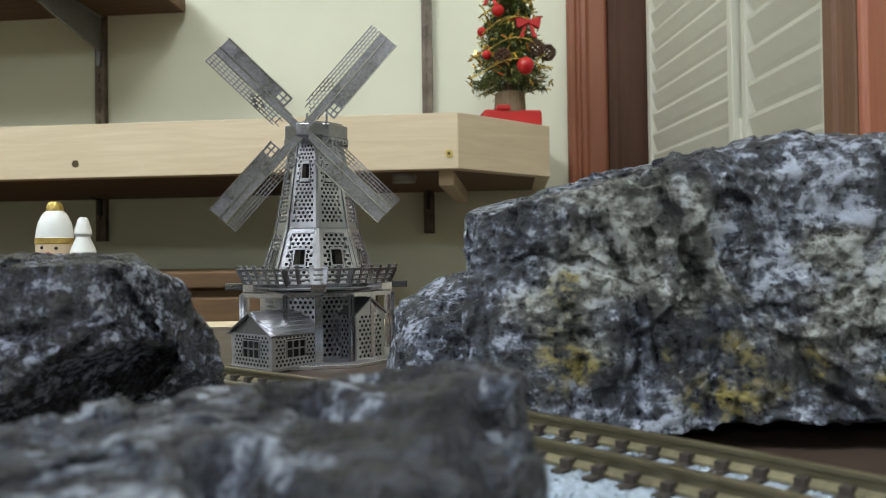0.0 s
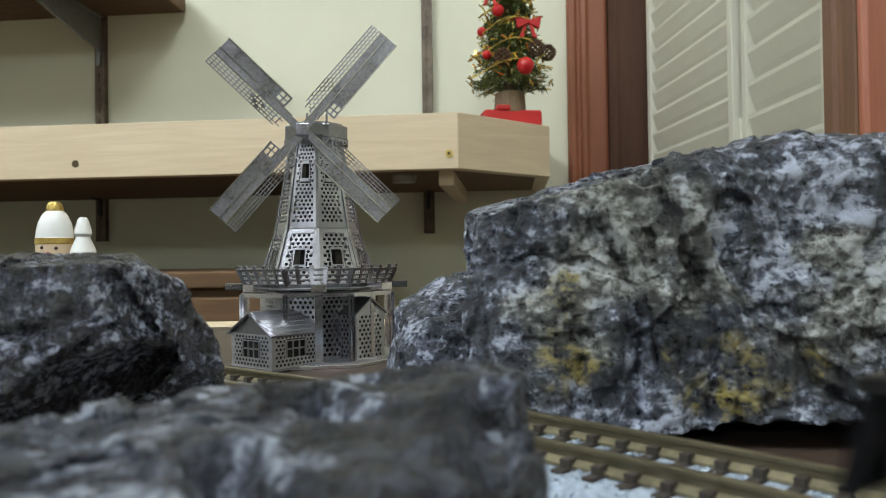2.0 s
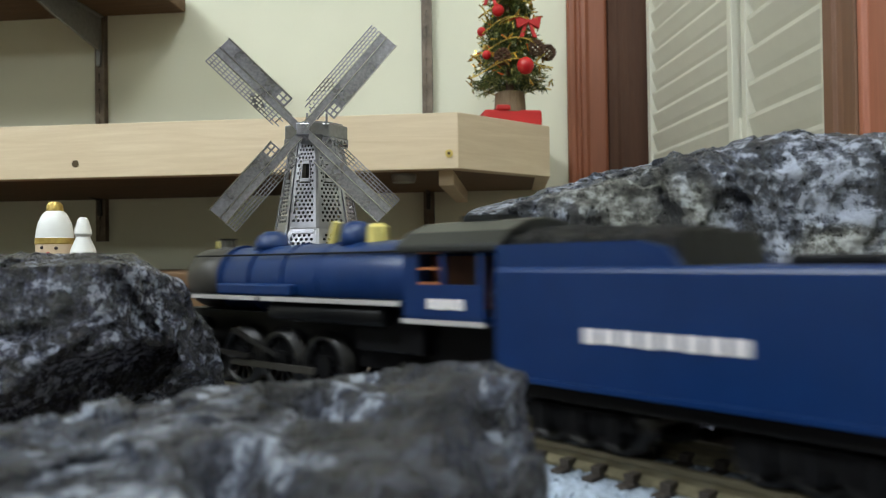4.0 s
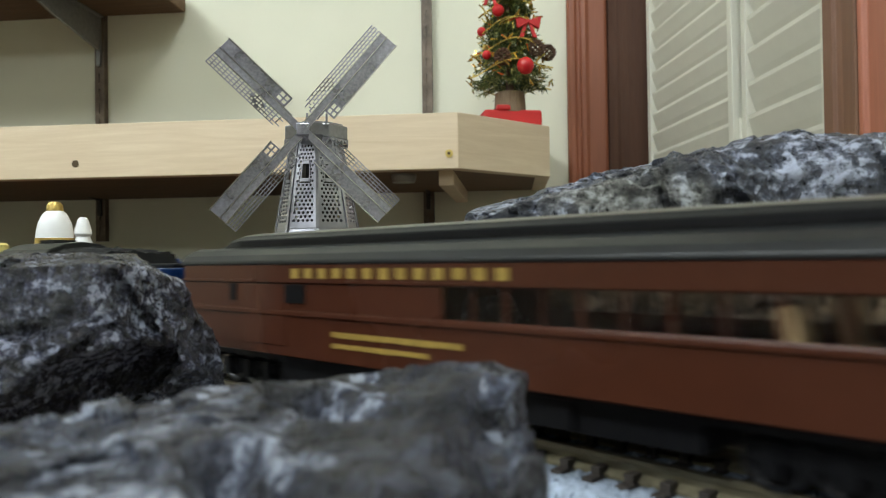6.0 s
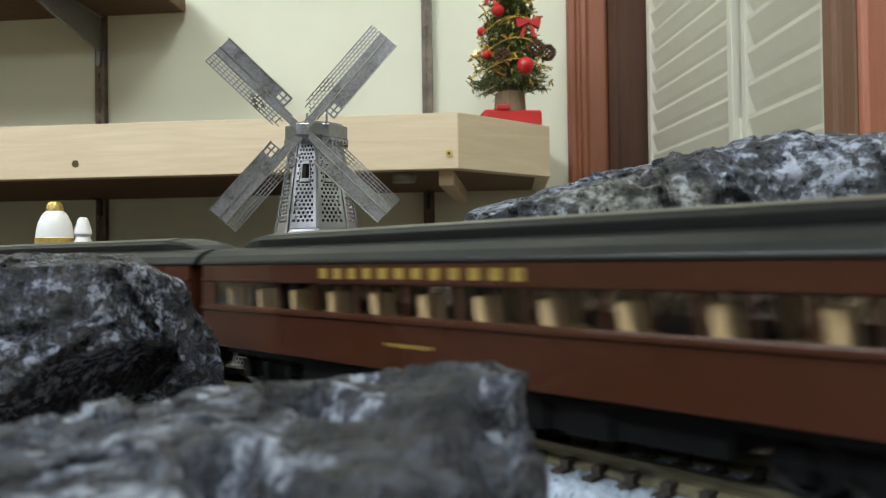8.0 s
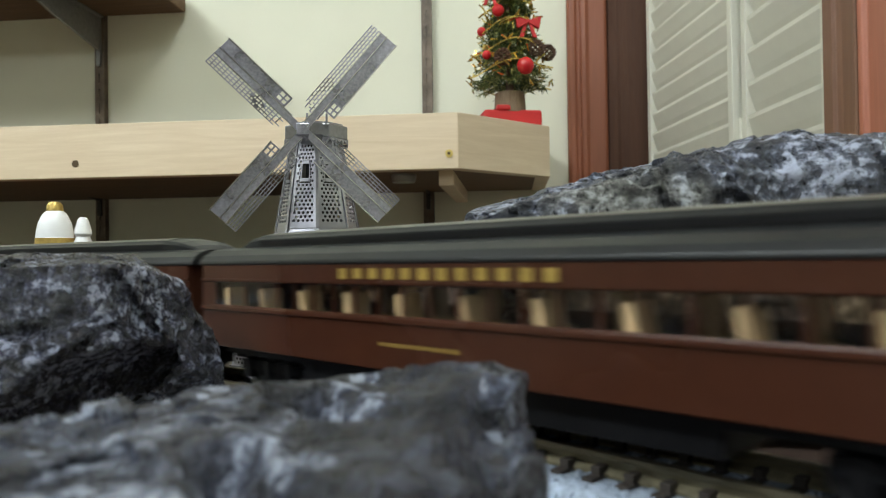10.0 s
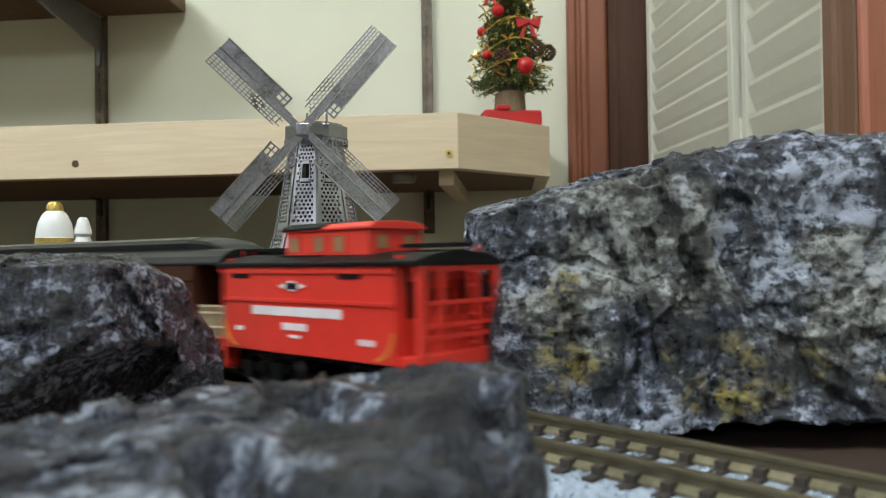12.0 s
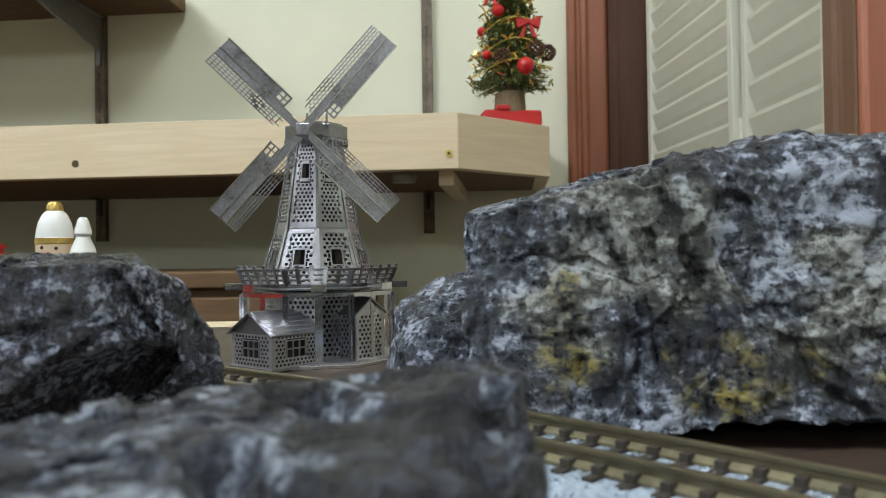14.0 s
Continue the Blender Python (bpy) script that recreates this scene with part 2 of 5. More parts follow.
def bar(bm, p, q, w, t, up=(0, 0, 1)):
    """A flat bar from p to q, w wide and t thick."""
    p, q = Vector(p), Vector(q)
    d = (q - p).normalized()
    n = d.cross(Vector(up)).normalized() * (w / 2)
    u = n.cross(d).normalized() * (t / 2)
    vs = [bm.verts.new(e + n * i + u * j) for e in (p, q) for i, j in ((-1, -1), (1, -1), (1, 1), (-1, 1))]
    for f in ((3, 2, 1, 0), (4, 5, 6, 7), (0, 1, 5, 4), (1, 2, 6, 5), (2, 3, 7, 6), (3, 0, 4, 7)):
        bm.faces.new([vs[i] for i in f])
    return bm


# ---------------------------------------------------------------- room
TURN = -5.5  # the shelf wall's turn about the vertical
WALL_N = 1.15


def room_box(name, label, cat, mat, x0, x1, y0, y1, z0, z1, turned=True, kind="structure"):
    """A piece of the setting in metres; turned ones lie along the shelf wall."""
    ob = part(name, boxed(x0, x1, y0, y1, z0, z1), mat, scale=1.0)
    if turned:
        ob.matrix_basis = pose(0, 0, 0, 0, 0, TURN)
    return tagged(ob, label, cat, kind=kind)


room_box("wall_north", "cream painted plaster wall behind the shelves", "wall", M_WALL, -3.1, 0.45, WALL_N, WALL_N + 0.1, -0.75, 1.65)
room_box("wall_east_south", "cream painted plaster side wall", "wall", M_WALL, 0.42, 0.50, -6.0, 0.47, -0.75, 1.65, False)
room_box("wall_west", "cream painted plaster side wall", "wall", M_WALL, -2.9, -2.8, -6.0, 1.9, -0.75, 1.65, False)
room_box("wall_south", "cream painted plaster wall", "wall", M_WALL, -2.9, 0.5, -6.1, -6.0, -0.75, 1.65, False)
room_box("floor", "brown wooden floor", "floor", M_FLOOR, -2.9, 0.6, -6.1, 1.9, -0.80, -0.75, False)
room_box("ceiling", "white painted ceiling", "ceiling", M_CEIL, -2.9, 0.6, -6.1, 1.9, 1.65, 1.70, False)


# lamp bodies added out of view, one at each light, the fill light included
M_DIFFUSER = Mat("lit_lamp_diffuser").put("Base Color", (0.9, 0.9, 0.9)).put("Emission Color", (0.92, 0.98, 1.0)).put("Emission Strength", 2.0).m
for lx, ly, lw, ld in LAMP_PLACES:
    lamp = thing("ceiling_lamp", "unseen white rectangular ceiling lamp with lit diffuser", "ceiling lamp", pose(lx, ly, 1.65), "ceiling lamps of the room")
    part("frame", boxed(-lw * 520, lw * 520, -ld * 540, ld * 540, -22, 0), M_CEIL, lamp, bevel=2)
    part("diffuser", boxed(-lw * 490, lw * 490, -ld * 490, ld * 490, -26, -22), M_DIFFUSER, lamp, "glowing white diffuser")


# ---------------------------------------------------------------- table
def table():
    t = thing("table", "low dark-topped layout table with pale wooden rim", "table")
    part("tabletop", boxed(-1150, 400, -800, 278, -18, 0), M_TABLE, t, bevel=1.5)
    part("rim", boxed(-1150, 400, 279, 296, -30, 0.6), M_PINE, t, "pale pine rim strip", bevel=1)
    for x, y in ((-1090, -740), (340, -740), (-1090, 230), (340, 230)):
        part("leg", boxed(x - 30, x + 30, y - 30, y + 30, -750, -18), M_BROWN_WOOD, t, bevel=2)


table()

# ---------------------------------------------------------------- track on an arc
R_TRACK = 0.4587
A0, PX, PY = 0.7229, 0.028794, 0.063045
RAIL_TOP = 0.0055


def on_track(s, off=0.0):
    """A point on the track s metres along, off metres to the inside, and the heading there."""
    a = A0 + s / R_TRACK
    x, y = PX + (math.cos(a) - math.cos(A0)) * R_TRACK, PY + (math.sin(a) - math.sin(A0)) * R_TRACK
    return x - math.cos(a) * off, y - math.sin(a) * off, a


def swept(profile, s0, s1, n):
    """A closed profile of (offset, height) in mm drawn along the arc, in metres."""
    bm = B()
    rings = []
    for i in range(n + 1):
        s = s0 + (s1 - s0) * i / n
        ring = []
        for o, h in profile:
            x, y, _ = on_track(s, o * MM)
            ring.append(bm.verts.new((x, y, h * MM)))
        rings.append(ring)
    k = len(profile)
    for a, b in zip(rings, rings[1:]):
        for i in range(k):
            bm.faces.new((a[i], a[(i + 1) % k], b[(i + 1) % k], b[i]))
    bm.faces.new(rings[0])
    bm.faces.new(rings[-1][::-1])
    return bm


S_NEAR, S_FAR = -0.68, 0.70


def track():
    t = thing("railway_track", "model railway track with brass rails and dark ties on ballast", "track")
    for side in (4.85, -4.85):
        p = [(-0.22, 4.0), (0.22, 4.0), (0.22, 4.2), (0.22, 4.85), (0.48, 5.0), (0.48, 5.42), (0.36, 5.5),
             (-0.36, 5.5), (-0.48, 5.42), (-0.48, 5.0), (-0.22, 4.85), (-0.22, 4.2)]
        f = [(-1.05, 3.4), (1.05, 3.4), (1.05, 3.7), (0.26, 4.2), (-0.26, 4.2), (-1.05, 3.7)]
        part("rail", swept([(o + side, h) for o, h in p], S_NEAR, S_FAR, 320), M_RAIL, t, "weathered brass rail", scale=1.0)
        part("rail_foot", swept([(o + side, h) for o, h in f], S_NEAR, S_FAR, 320), M_SPIKE, t, "tan rail foot", scale=1.0)
    part("roadbed", swept([(-14.0, 0.05), (14.0, 0.05), (10.2, 3.25), (-10.2, 3.25)], S_NEAR, S_FAR, 300), M_BALLAST, t, "blue-grey ballast bed", scale=1.0)
    tie = boxed(-0.6, 0.6, -7.9, 7.9, 1.9, 3.6)
    for y in (4.85, -4.85):
        for e in (-1.05, 1.05):
            box(tie, -0.48, 0.48, y + e - 0.7, y + e + 0.7, 3.45, 4.4)
    first = part("tie", tie, M_TIE, t, bevel=0)
    me = first.data
    pitch = 0.0037
    rest = B()
    done = False
    i = int(S_NEAR / pitch)
    while i * pitch < S_FAR:
        s = i * pitch
        x, y, a = on_track(s)
        m = pose(x, y, 0, 0, 0, math.degrees(a) + 90)
        if -0.10 < s < 0.22:
            ob = first if not done else new("tie", me)
            done = True
            ob.parent = t
            ob.matrix_basis = m
        else:
            q = boxed(-0.66 * MM, 0.66 * MM, -7.9 * MM, 7.9 * MM, 1.9 * MM, 3.55 * MM)
            q.transform(m)
            tmp = bpy.data.meshes.new("tmp")
            q.to_mesh(tmp)
            q.free()
            rest.from_mesh(tmp)
            bpy.data.meshes.remove(tmp)
        i += 1
    tagged(part("far_ties", rest, M_TIE, t, scale=1.0), kind="stuff")
    # loose ballast grains
    rng = random.Random(5)
    g = B()
    for _ in range(6500):
        s, o = rng.uniform(-0.06, 0.2), rng.uniform(-13.4, 13.4)
        x, y, a = on_track(s, o * MM)
        h = 3.2 if abs(o) < 10.1 else 3.2 * (14.0 - abs(o)) / 3.9
        r = rng.uniform(0.18, 0.42)
        c = Vector((x * 1000, y * 1000, h + r * 0.3))
        vs = []
        for k in range(6):
            d = Vector(((1, 0, 0), (-1, 0, 0), (0, 1, 0), (0, -1, 0), (0, 0, 1), (0, 0, -1))[k]) * r * rng.uniform(0.7, 1.3)
            d.rotate(Euler((0.6 * rng.random(), 0.6 * rng.random(), a)))
            vs.append(g.verts.new(c + d))
        for f in ((0, 2, 4), (2, 1, 4), (1, 3, 4), (3, 0, 4), (2, 0, 5), (1, 2, 5), (3, 1, 5), (0, 3, 5)):
            g.faces.new([vs[j] for j in f])
    tagged(part("ballast", g, M_BALLAST, t), kind="stuff")


track()


# ---------------------------------------------------------------- rocks
def rock(name, label, centre, planes, material, seed, amp=1.0, sub=6, chips=90, bite=0.12, swell=1.2, dents=(), ribs=(130, 50, 80, 0.42), undercut=None, scarps=(), clefts=()):
    """A broken rock: planes (nx, ny, nz, distance in mm) cut a solid, random chips break its faces, noise roughens them."""
    rng = random.Random(seed)
    ns = [(Vector(p[:3]).normalized(), p[3]) for p in planes]
    skin = []
    for k in range(2500):
        z = 1 - 2 * (k + 0.5) / 2500
        c, a = math.sqrt(1 - z * z), k * 2.39996
        d = Vector((c * math.cos(a), c * math.sin(a), z))
        skin.append(d * min(dist / max(d.dot(m), 1e-4) for m, dist in ns))
    skin = np.array([tuple(q) for q in skin])
    for _ in range(chips):
        n = Vector((rng.gauss(0, 1), rng.gauss(0, 1), rng.gauss(0, 1))).normalized()
        ns.append((n, float((skin @ np.array(n)).max()) * (1.0 - bite * rng.random())))
    bm = B()
    bmesh.ops.create_icosphere(bm, subdivisions=sub, radius=1.0)
    off = Vector((seed * 7.31, seed * 3.17, seed * 5.53))
    for v in bm.verts:
        d = v.co.normalized()
        w = d + noise.noise_vector(d * 3.1 + off) * 0.035 + noise.noise_vector(d * 11 + off) * 0.012
        r = min(dist / max(w.dot(n), 1e-4) for n, dist in ns)
        p = d * r
        q = p * 0.001
        big = noise.fractal(q * 45 + off, 1.0, 2.1, 3) * swell
        ledge = noise.ridged_multi_fractal(Vector((q.x * ribs[0] - q.z * ribs[1], q.y * 90, q.z * ribs[2] + q.x * 40)) + off, 0.9, 2.0, 4, 1.0, 2.0) - 1.0
        cell = noise.voronoi(Vector((q.x * 210, q.y * 170, q.z * 140)) + off + noise.noise_vector(q * 200) * 0.5)
        step = noise.cell(cell[1][0] * 3.7)
        chip = noise.fractal(q * 500 + off, 0.8, 2.2, 5)
        h = big + ledge * ribs[3] + step * 0.8 + (cell[0][1] - cell[0][0]) * 0.5 + chip * 0.45
        p += d * h * amp
        for x, y, z, rad, deep in dents:
            far = (p - Vector((x, y, z))).length / rad
            if far < 1:
                p -= d * deep * (1 - far * far) ** 2
        if undercut:
            xa, xb, zl, deep = undercut
            line = zl + 0.9 * noise.fractal(Vector((p.x * 0.12, 0, 0)) + off, 1.0, 2.0, 3) - 0.16 * max(0.0, xb - p.x) * (p.x < xb)
            f = min(1.0, max(0.0, (p.x - xa) / (xb - xa)))
            f = f * f * (3 - 2 * f)
            if p.y < 4:
                below = min(1.0, max(0.0, (line - p.z) / 1.2))
                lip = math.exp(-((p.z - line - 0.9) / 0.9) ** 2)
                p.y += f * (deep * below - 1.6 * lip)
        for line, deep, wide in clefts:
            best = 1e9
            for (ax, ay), (bx, by) in zip(line, line[1:]):
                ex, ey = bx - ax, by - ay
                u = min(1.0, max(0.0, ((p.x - ax) * ex + (p.y - ay) * ey) / (ex * ex + ey * ey)))
                best = min(best, math.hypot(p.x - ax - u * ex, p.y - ay - u * ey))
            best += 0.5 * noise.noise(p * 0.6)
            if p.z > 0 and best < wide * 3:
                p.z -= deep * math.exp(-(best / wide) ** 2) - 0.16 * deep * math.exp(-((best - wide * 1.9) / (wide * 0.6)) ** 2)
        if p.y < 0:
            for line, deep, wide, side in scarps:
                best, near = 1e9, 0.0
                for (ax, az), (bx, bz) in zip(line, line[1:]):
                    ex, ez = bx - ax, bz - az
                    u = min(1.0, max(0.0, ((p.x - ax) * ex + (p.z - az) * ez) / (ex * ex + ez * ez)))
                    gx, gz = p.x - ax - u * ex, p.z - az - u * ez
                    far = math.hypot(gx, gz)
                    if far < best:
                        best, near = far, (gx * ez - gz * ex) * side
                if best < wide * 3:
                    best += 0.5 * noise.noise(p * 0.9)
                    p.y += deep * math.exp(-abs(best) / wide) * (1.0 if near > 0 else math.exp(-(best / 0.5) ** 2))
        p.z = max(p.z, -centre[2] + 0.02)
        v.co = p
    ob = part(name, bm, material, smooth=True)
    ob.data.set_sharp_from_angle(angle=radians(32))
    ob.matrix_basis = pose(centre[0] * MM, centre[1] * MM, centre[2] * MM)
    return tagged(ob, label, "rock", group="ore rocks on the table")


rock("rock", "large dark ore rock with pale crystals and ochre stains", (41.8, 116.6, 20.5),
     [(-0.22, -0.05, 1, 19.3), (0.05, -0.12, 1, 22.2), (-1, 0.1, -0.05, 37.0), (1, 0.1, 0, 46), (0.02, -1, 0.10, 25.6), (-0.35, -1, 0.25, 31.5),
      (0.06, -0.18, -1, 21.2), (0, 1, 0.1, 26), (0, 0, -1, 20.5), (0.3, -1, 0.14, 33)], M_ROCK_BIG, 1, 0.85, 8, 110, 0.09, ribs=(190, 45, 45, 0.6), dents=((3, -25, 8, 15, 2.6),),
     scarps=((((-13, 10), (-11, 5), (-8.5, -1), (-7, -7), (-9, -17)), 2.8, 3.5, 1), (((-21, 7), (-18.5, 2), (-17, -4), (-17.5, -15)), 2.2, 2.5, 1),
             (((-40, 1.2), (-29.5, 4), (-25, 2.5)), 3.2, 6.0, -1), (((-7.5, 4.5), (-4.5, -3), (2, -4.5), (9, -2), (14, 5)), 2.0, 3.5, -1),
             (((-27, -2), (-24.5, -9), (-26, -15)), 1.8, 2.5, 1), (((2, -7), (4, -12), (10, -16)), 1.8, 3.0, 1)))
rock("rock", "small layered grey rock chunk leaning on the larger rock", (3, 133, 9),
     [(-0.5, -0.3, 1, 8.6), (-1, -0.2, 0.2, 10.4), (1, 0, 0, 24), (0.1, -1, 0.3, 11.5), (0, 1, 0, 14), (0, 0, -1, 9), (0.2, -0.3, 1, 9.2)], M_ROCK_BIG, 4, 0.8, 7, ribs=(60, 20, 260, 1.0))
rock("rock", "dark glinting ore rock with an undercut side", (-68, 90, 13),
     [(0, -0.05, 1, 11.7), (0.3, 0.0, 0.95, 19.4), (1, -0.1, 0.22, 34.5), (-1, 0, 0, 50), (0, -1, 0.25, 10), (0.55, -0.55, -0.65, 18.0), (0, 1, 0, 14), (0, 0, -1, 13)],
     M_ROCK_LEFT, 2, 0.75, 7, 45, 0.11, 0.9, ribs=(90, 30, 150, 0.8), undercut=(20, 31, 0.9, 7.0),
     scarps=((((10, 6), (20, 3), (28, 5), (33, 2)), 2.2, 3.0, -1), (((30, 9), (32, 3), (31, -2)), 1.6, 2.0, 1)))
rock("rock", "near grey ore rock with a rounded broken top", (-20, 46, 8),
     [(-0.05, -0.02, 1, 6.3), (0.99, -0.135, 0.02, 25.3), (-1, 0, 0, 50), (0, -1, 0.45, 17), (0, 1, 0.1, 14), (0, 0, -1, 8), (-0.25, 0.3, 1, 7.7), (0.5, -0.2, 0.9, 23)],
     M_ROCK_FRONT, 3, 0.6, 7, 90, 0.12, 1.2,
     ((20, 8, 8, 8, -2.8), (16.5, -2, 7, 6, 2.5), (12.6, -15, 7, 4.5, 1.6), (-2, -6, 7, 5, 1.4), (25, -3, 6, 5, 2.0)),
     clefts=((((10, 3.5), (15, -3), (19.5, -4.5)), 4.5, 1.7), (((19, 12), (22.5, 12.3)), 3.2, 1.4), (((9, -10), (10.5, -13.5), (13, -15.5)), 3.2, 1.3),
             (((23.2, 3), (22, -11)), 3.2, 1.4), (((3, -17), (8, -19)), 2.6, 1.4), (((14, 9), (18, 7.5)), 1.8, 1.0)))


# ---------------------------------------------------------------- steel windmill
def lerp(a, b, t):
    return a + (b - a) * t


def sheet(bm, c00, c10, c11, c01, nu, nv, hole=0.55, windows=(), margin=0.08, stagger=True):
    """A perforated plate over the quad c00 c10 c11 c01; windows (u0, u1, v0, v1) are larger openings with a frame."""
    c00, c10, c11, c01 = (Vector(c) for c in (c00, c10, c11, c01))

    def at(u, v):
        return lerp(lerp(c00, c10, u), lerp(c01, c11, u), v)

    def quad(u0, u1, v0, v1):
        bm.faces.new([bm.verts.new(at(*p)) for p in ((u0, v0), (u1, v0), (u1, v1), (u0, v1))])

    mu, mv = margin, margin * 0.6
    quad(0, mu, 0, 1), quad(1 - mu, 1, 0, 1), quad(mu, 1 - mu, 0, mv), quad(mu, 1 - mu, 1 - mv, 1)
    for w in windows:
        f = 0.035
        quad(w[0] - f, w[0], w[2] - f, w[3] + f), quad(w[1], w[1] + f, w[2] - f, w[3] + f)
        quad(w[0], w[1], w[2] - f, w[2]), quad(w[0], w[1], w[3], w[3] + f)
    dv = (1 - 2 * mv) / nv
    for j in range(nv):
        v0, v1 = mv + dv * j, mv + dv * (j + 1)
        du = (1 - 2 * mu) / nu
        shift = (j % 2) * 0.5 if stagger else 0.0
        i = -shift
        while i < nu - 1e-6:
            u0, u1 = mu + du * max(i, 0), mu + du * min(i + 1, nu)
            i += 1
            uc, vc = (u0 + u1) / 2, (v0 + v1) / 2
            if any(w[0] - 0.035 < uc < w[1] + 0.035 and w[2] - 0.035 < vc < w[3] + 0.035 for w in windows):
                continue
            if u1 - u0 < du * 0.7:
                quad(u0, u1, v0, v1)
                continue
            hu, hv = (u1 - u0) * hole / 2, dv * hole / 2
            o = [bm.verts.new(at(*p)) for p in ((u0, v0), (u1, v0), (u1, v1), (u0, v1))]
            k = [bm.verts.new(at(*p)) for p in ((uc - hu * 0.6, vc - hv), (uc + hu * 0.6, vc - hv), (uc + hu, vc), (uc + hu * 0.6, vc + hv), (uc - hu * 0.6, vc + hv), (uc - hu, vc))]
            for f in ((o[0], o[1], k[1], k[0]), (o[1], o[2], k[3], k[2]), (o[1], k[2], k[1]), (o[2], o[3], k[4], k[3]), (o[3], o[0], k[5]), (o[0], k[0], k[5]), (o[3], k[5], k[4])):
                bm.faces.new(f)
    return bm


def ring(r, z, n=8, turn=0.0):
    return [(r * math.cos(2 * math.pi * (i + turn) / n), r * math.sin(2 * math.pi * (i + turn) / n), z) for i in range(n)]


def windmill():
    w = thing("windmill", "silver etched sheet-steel model windmill with lattice sails", "model windmill", pose(-0.0313, 0.1835, 0, 0, 0, -90 + 10))
    # x of the mill's own space points out of the front vertex; the eye sees that vertex nearly head on

    def plate(name, bm, mat=None, parent=None, label=""):
        ob = part(name, bm, mat or M_STEEL, parent or w, label)
        sol = ob.modifiers.new("sheet", "SOLIDIFY")
        sol.thickness = 0.00022
        return ob

    part("base_plate", prism(B(), [p[:2] for p in ring(21.5, 0, 8, 0.5)], "z", 0, 0.9), M_STEEL_SHINY, w, "bright steel plinth", bevel=0.15)
    part("base_rim", prism(B(), [p[:2] for p in ring(20.3, 0, 8, 0.5)], "z", 0.9, 1.3), M_STEEL, w)
    # lower wall
    for i in range(8):
        a, b = ring(13.5, 1)[i], ring(13.5, 1)[(i + 1) % 8]
        a2, b2 = ring(13.5, 17)[i], ring(13.5, 17)[(i + 1) % 8]
        plate("lower_wall", sheet(B(), a, b, b2, a2, 7, 13, 0.68, []), M_STEEL_LOW)
    # posts and ring beams under the gallery
    lo, hi = ring(19.2, 1.0, 8, 0.5), ring(19.2, 16.6, 8, 0.5)
    for i in range(8):
        bm = B()
        d = Vector((lo[i][0], lo[i][1], 0)).normalized()
        bar(bm, lo[i], hi[i], 1.2, 0.5, d)
        bar(bm, tuple(Vector(lo[i]) + d * 0.4), tuple(Vector(hi[i]) + d * 0.4), 0.3, 0.5, d)
        part("post", bm, M_STEEL_SHINY, w)
        mid_lo, mid_hi = [tuple((Vector(q[i]) + Vector(q[(i + 1) % 8])) / 2) for q in (lo, hi)]
        part("post", bar(B(), mid_lo, mid_hi, 1.8, 0.4, Vector((mid_lo[0], mid_lo[1], 0)).normalized()), M_STEEL_SHINY, w)
        part("ring_beam", bar(B(), (hi[i][0], hi[i][1], 16.4), (hi[(i + 1) % 8][0], hi[(i + 1) % 8][1], 16.4), 0.4, 0.95), M_STEEL_SHINY, w)
    part("gallery_deck", prism(B(), [p[:2] for p in ring(18.6, 0, 8, 0.5)], "z", 17.5, 17.9), M_STEEL_SHADED, w)
    for i in range(8):
        a = 2 * math.pi * i / 8
        d, n = Vector((math.cos(a), math.sin(a), 0)), Vector((-math.sin(a), math.cos(a), 0))
        bm = bar(B(), tuple(d * 17.5 + Vector((0, 0, 18.2))), tuple(d * 22.2 + Vector((0, 0, 18.2))), 3.4, 1.6)
        part("gallery_tab", bm, M_STEEL_SHINY, w)
    # gallery railing leaning outwards
    b0, b1 = ring(18.4, 18.5, 8, 0.5), ring(20.6, 23.0, 8, 0.5)
    for i in range(8):
        j = (i + 1) % 8
        bm = B()
        p0, p1, q0, q1 = Vector(b0[i]), Vector(b0[j]), Vector(b1[i]), Vector(b1[j])
        out = (p0 + p1).normalized()
        for t, wide in ((0.04, 0.9), (0.32, 0.45), (0.56, 0.45), (0.84, 0.7)):
            bar(bm, tuple(lerp(p0, q0, t)), tuple(lerp(p1, q1, t)), 0.28, wide, out)
        for u, tall in ((0.03, 0.86), (0.2, 1.06), (0.4, 1.06), (0.6, 1.06), (0.8, 1.06), (0.97, 0.86)):
            bar(bm, tuple(lerp(p0, p1, u)), tuple(lerp(lerp(p0, p1, u), lerp(q0, q1, u), tall)), 1.05, 0.32, out)
        part("railing", bm, M_STEEL_SHADED, w)
    # tower in two tapering storeys
    for z0, z1, r0, r1, nv, win in ((18.2, 31.8, 14.6, 10.2, 12, (0.36, 0.64, 0.38, 0.64)), (31.8, 54.2, 10.2, 6.2, 20, (0.34, 0.66, 0.55, 0.71))):
        A, C = ring(r0, z0), ring(r1, z1)
        for i in range(8):
            j = (i + 1) % 8
            plate("tower_wall", sheet(B(), A[i], A[j], C[j], C[i], 5, nv, 0.68, [win], 0.12))
            part("corner_strip", bar(B(), tuple(Vector(A[i]) * 1.012), tuple(Vector(C[i]) * 1.004), 0.7, 0.3, Vector((A[i][0], A[i][1], 0)).normalized()), M_STEEL, w)
        for i in range(8):
            part("band", bar(B(), A[i], A[(i + 1) % 8], 0.25, 0.8), M_STEEL, w)
    # added black core: the shade behind the tower's holes, as a solid
    part("tower_shade_core", lathe(B(), [(7, 1), (7, 18), (6.5, 20), (3, 53)], seg=8), M_BRACKET_DARK, w, "black core standing for the shade inside the tower")
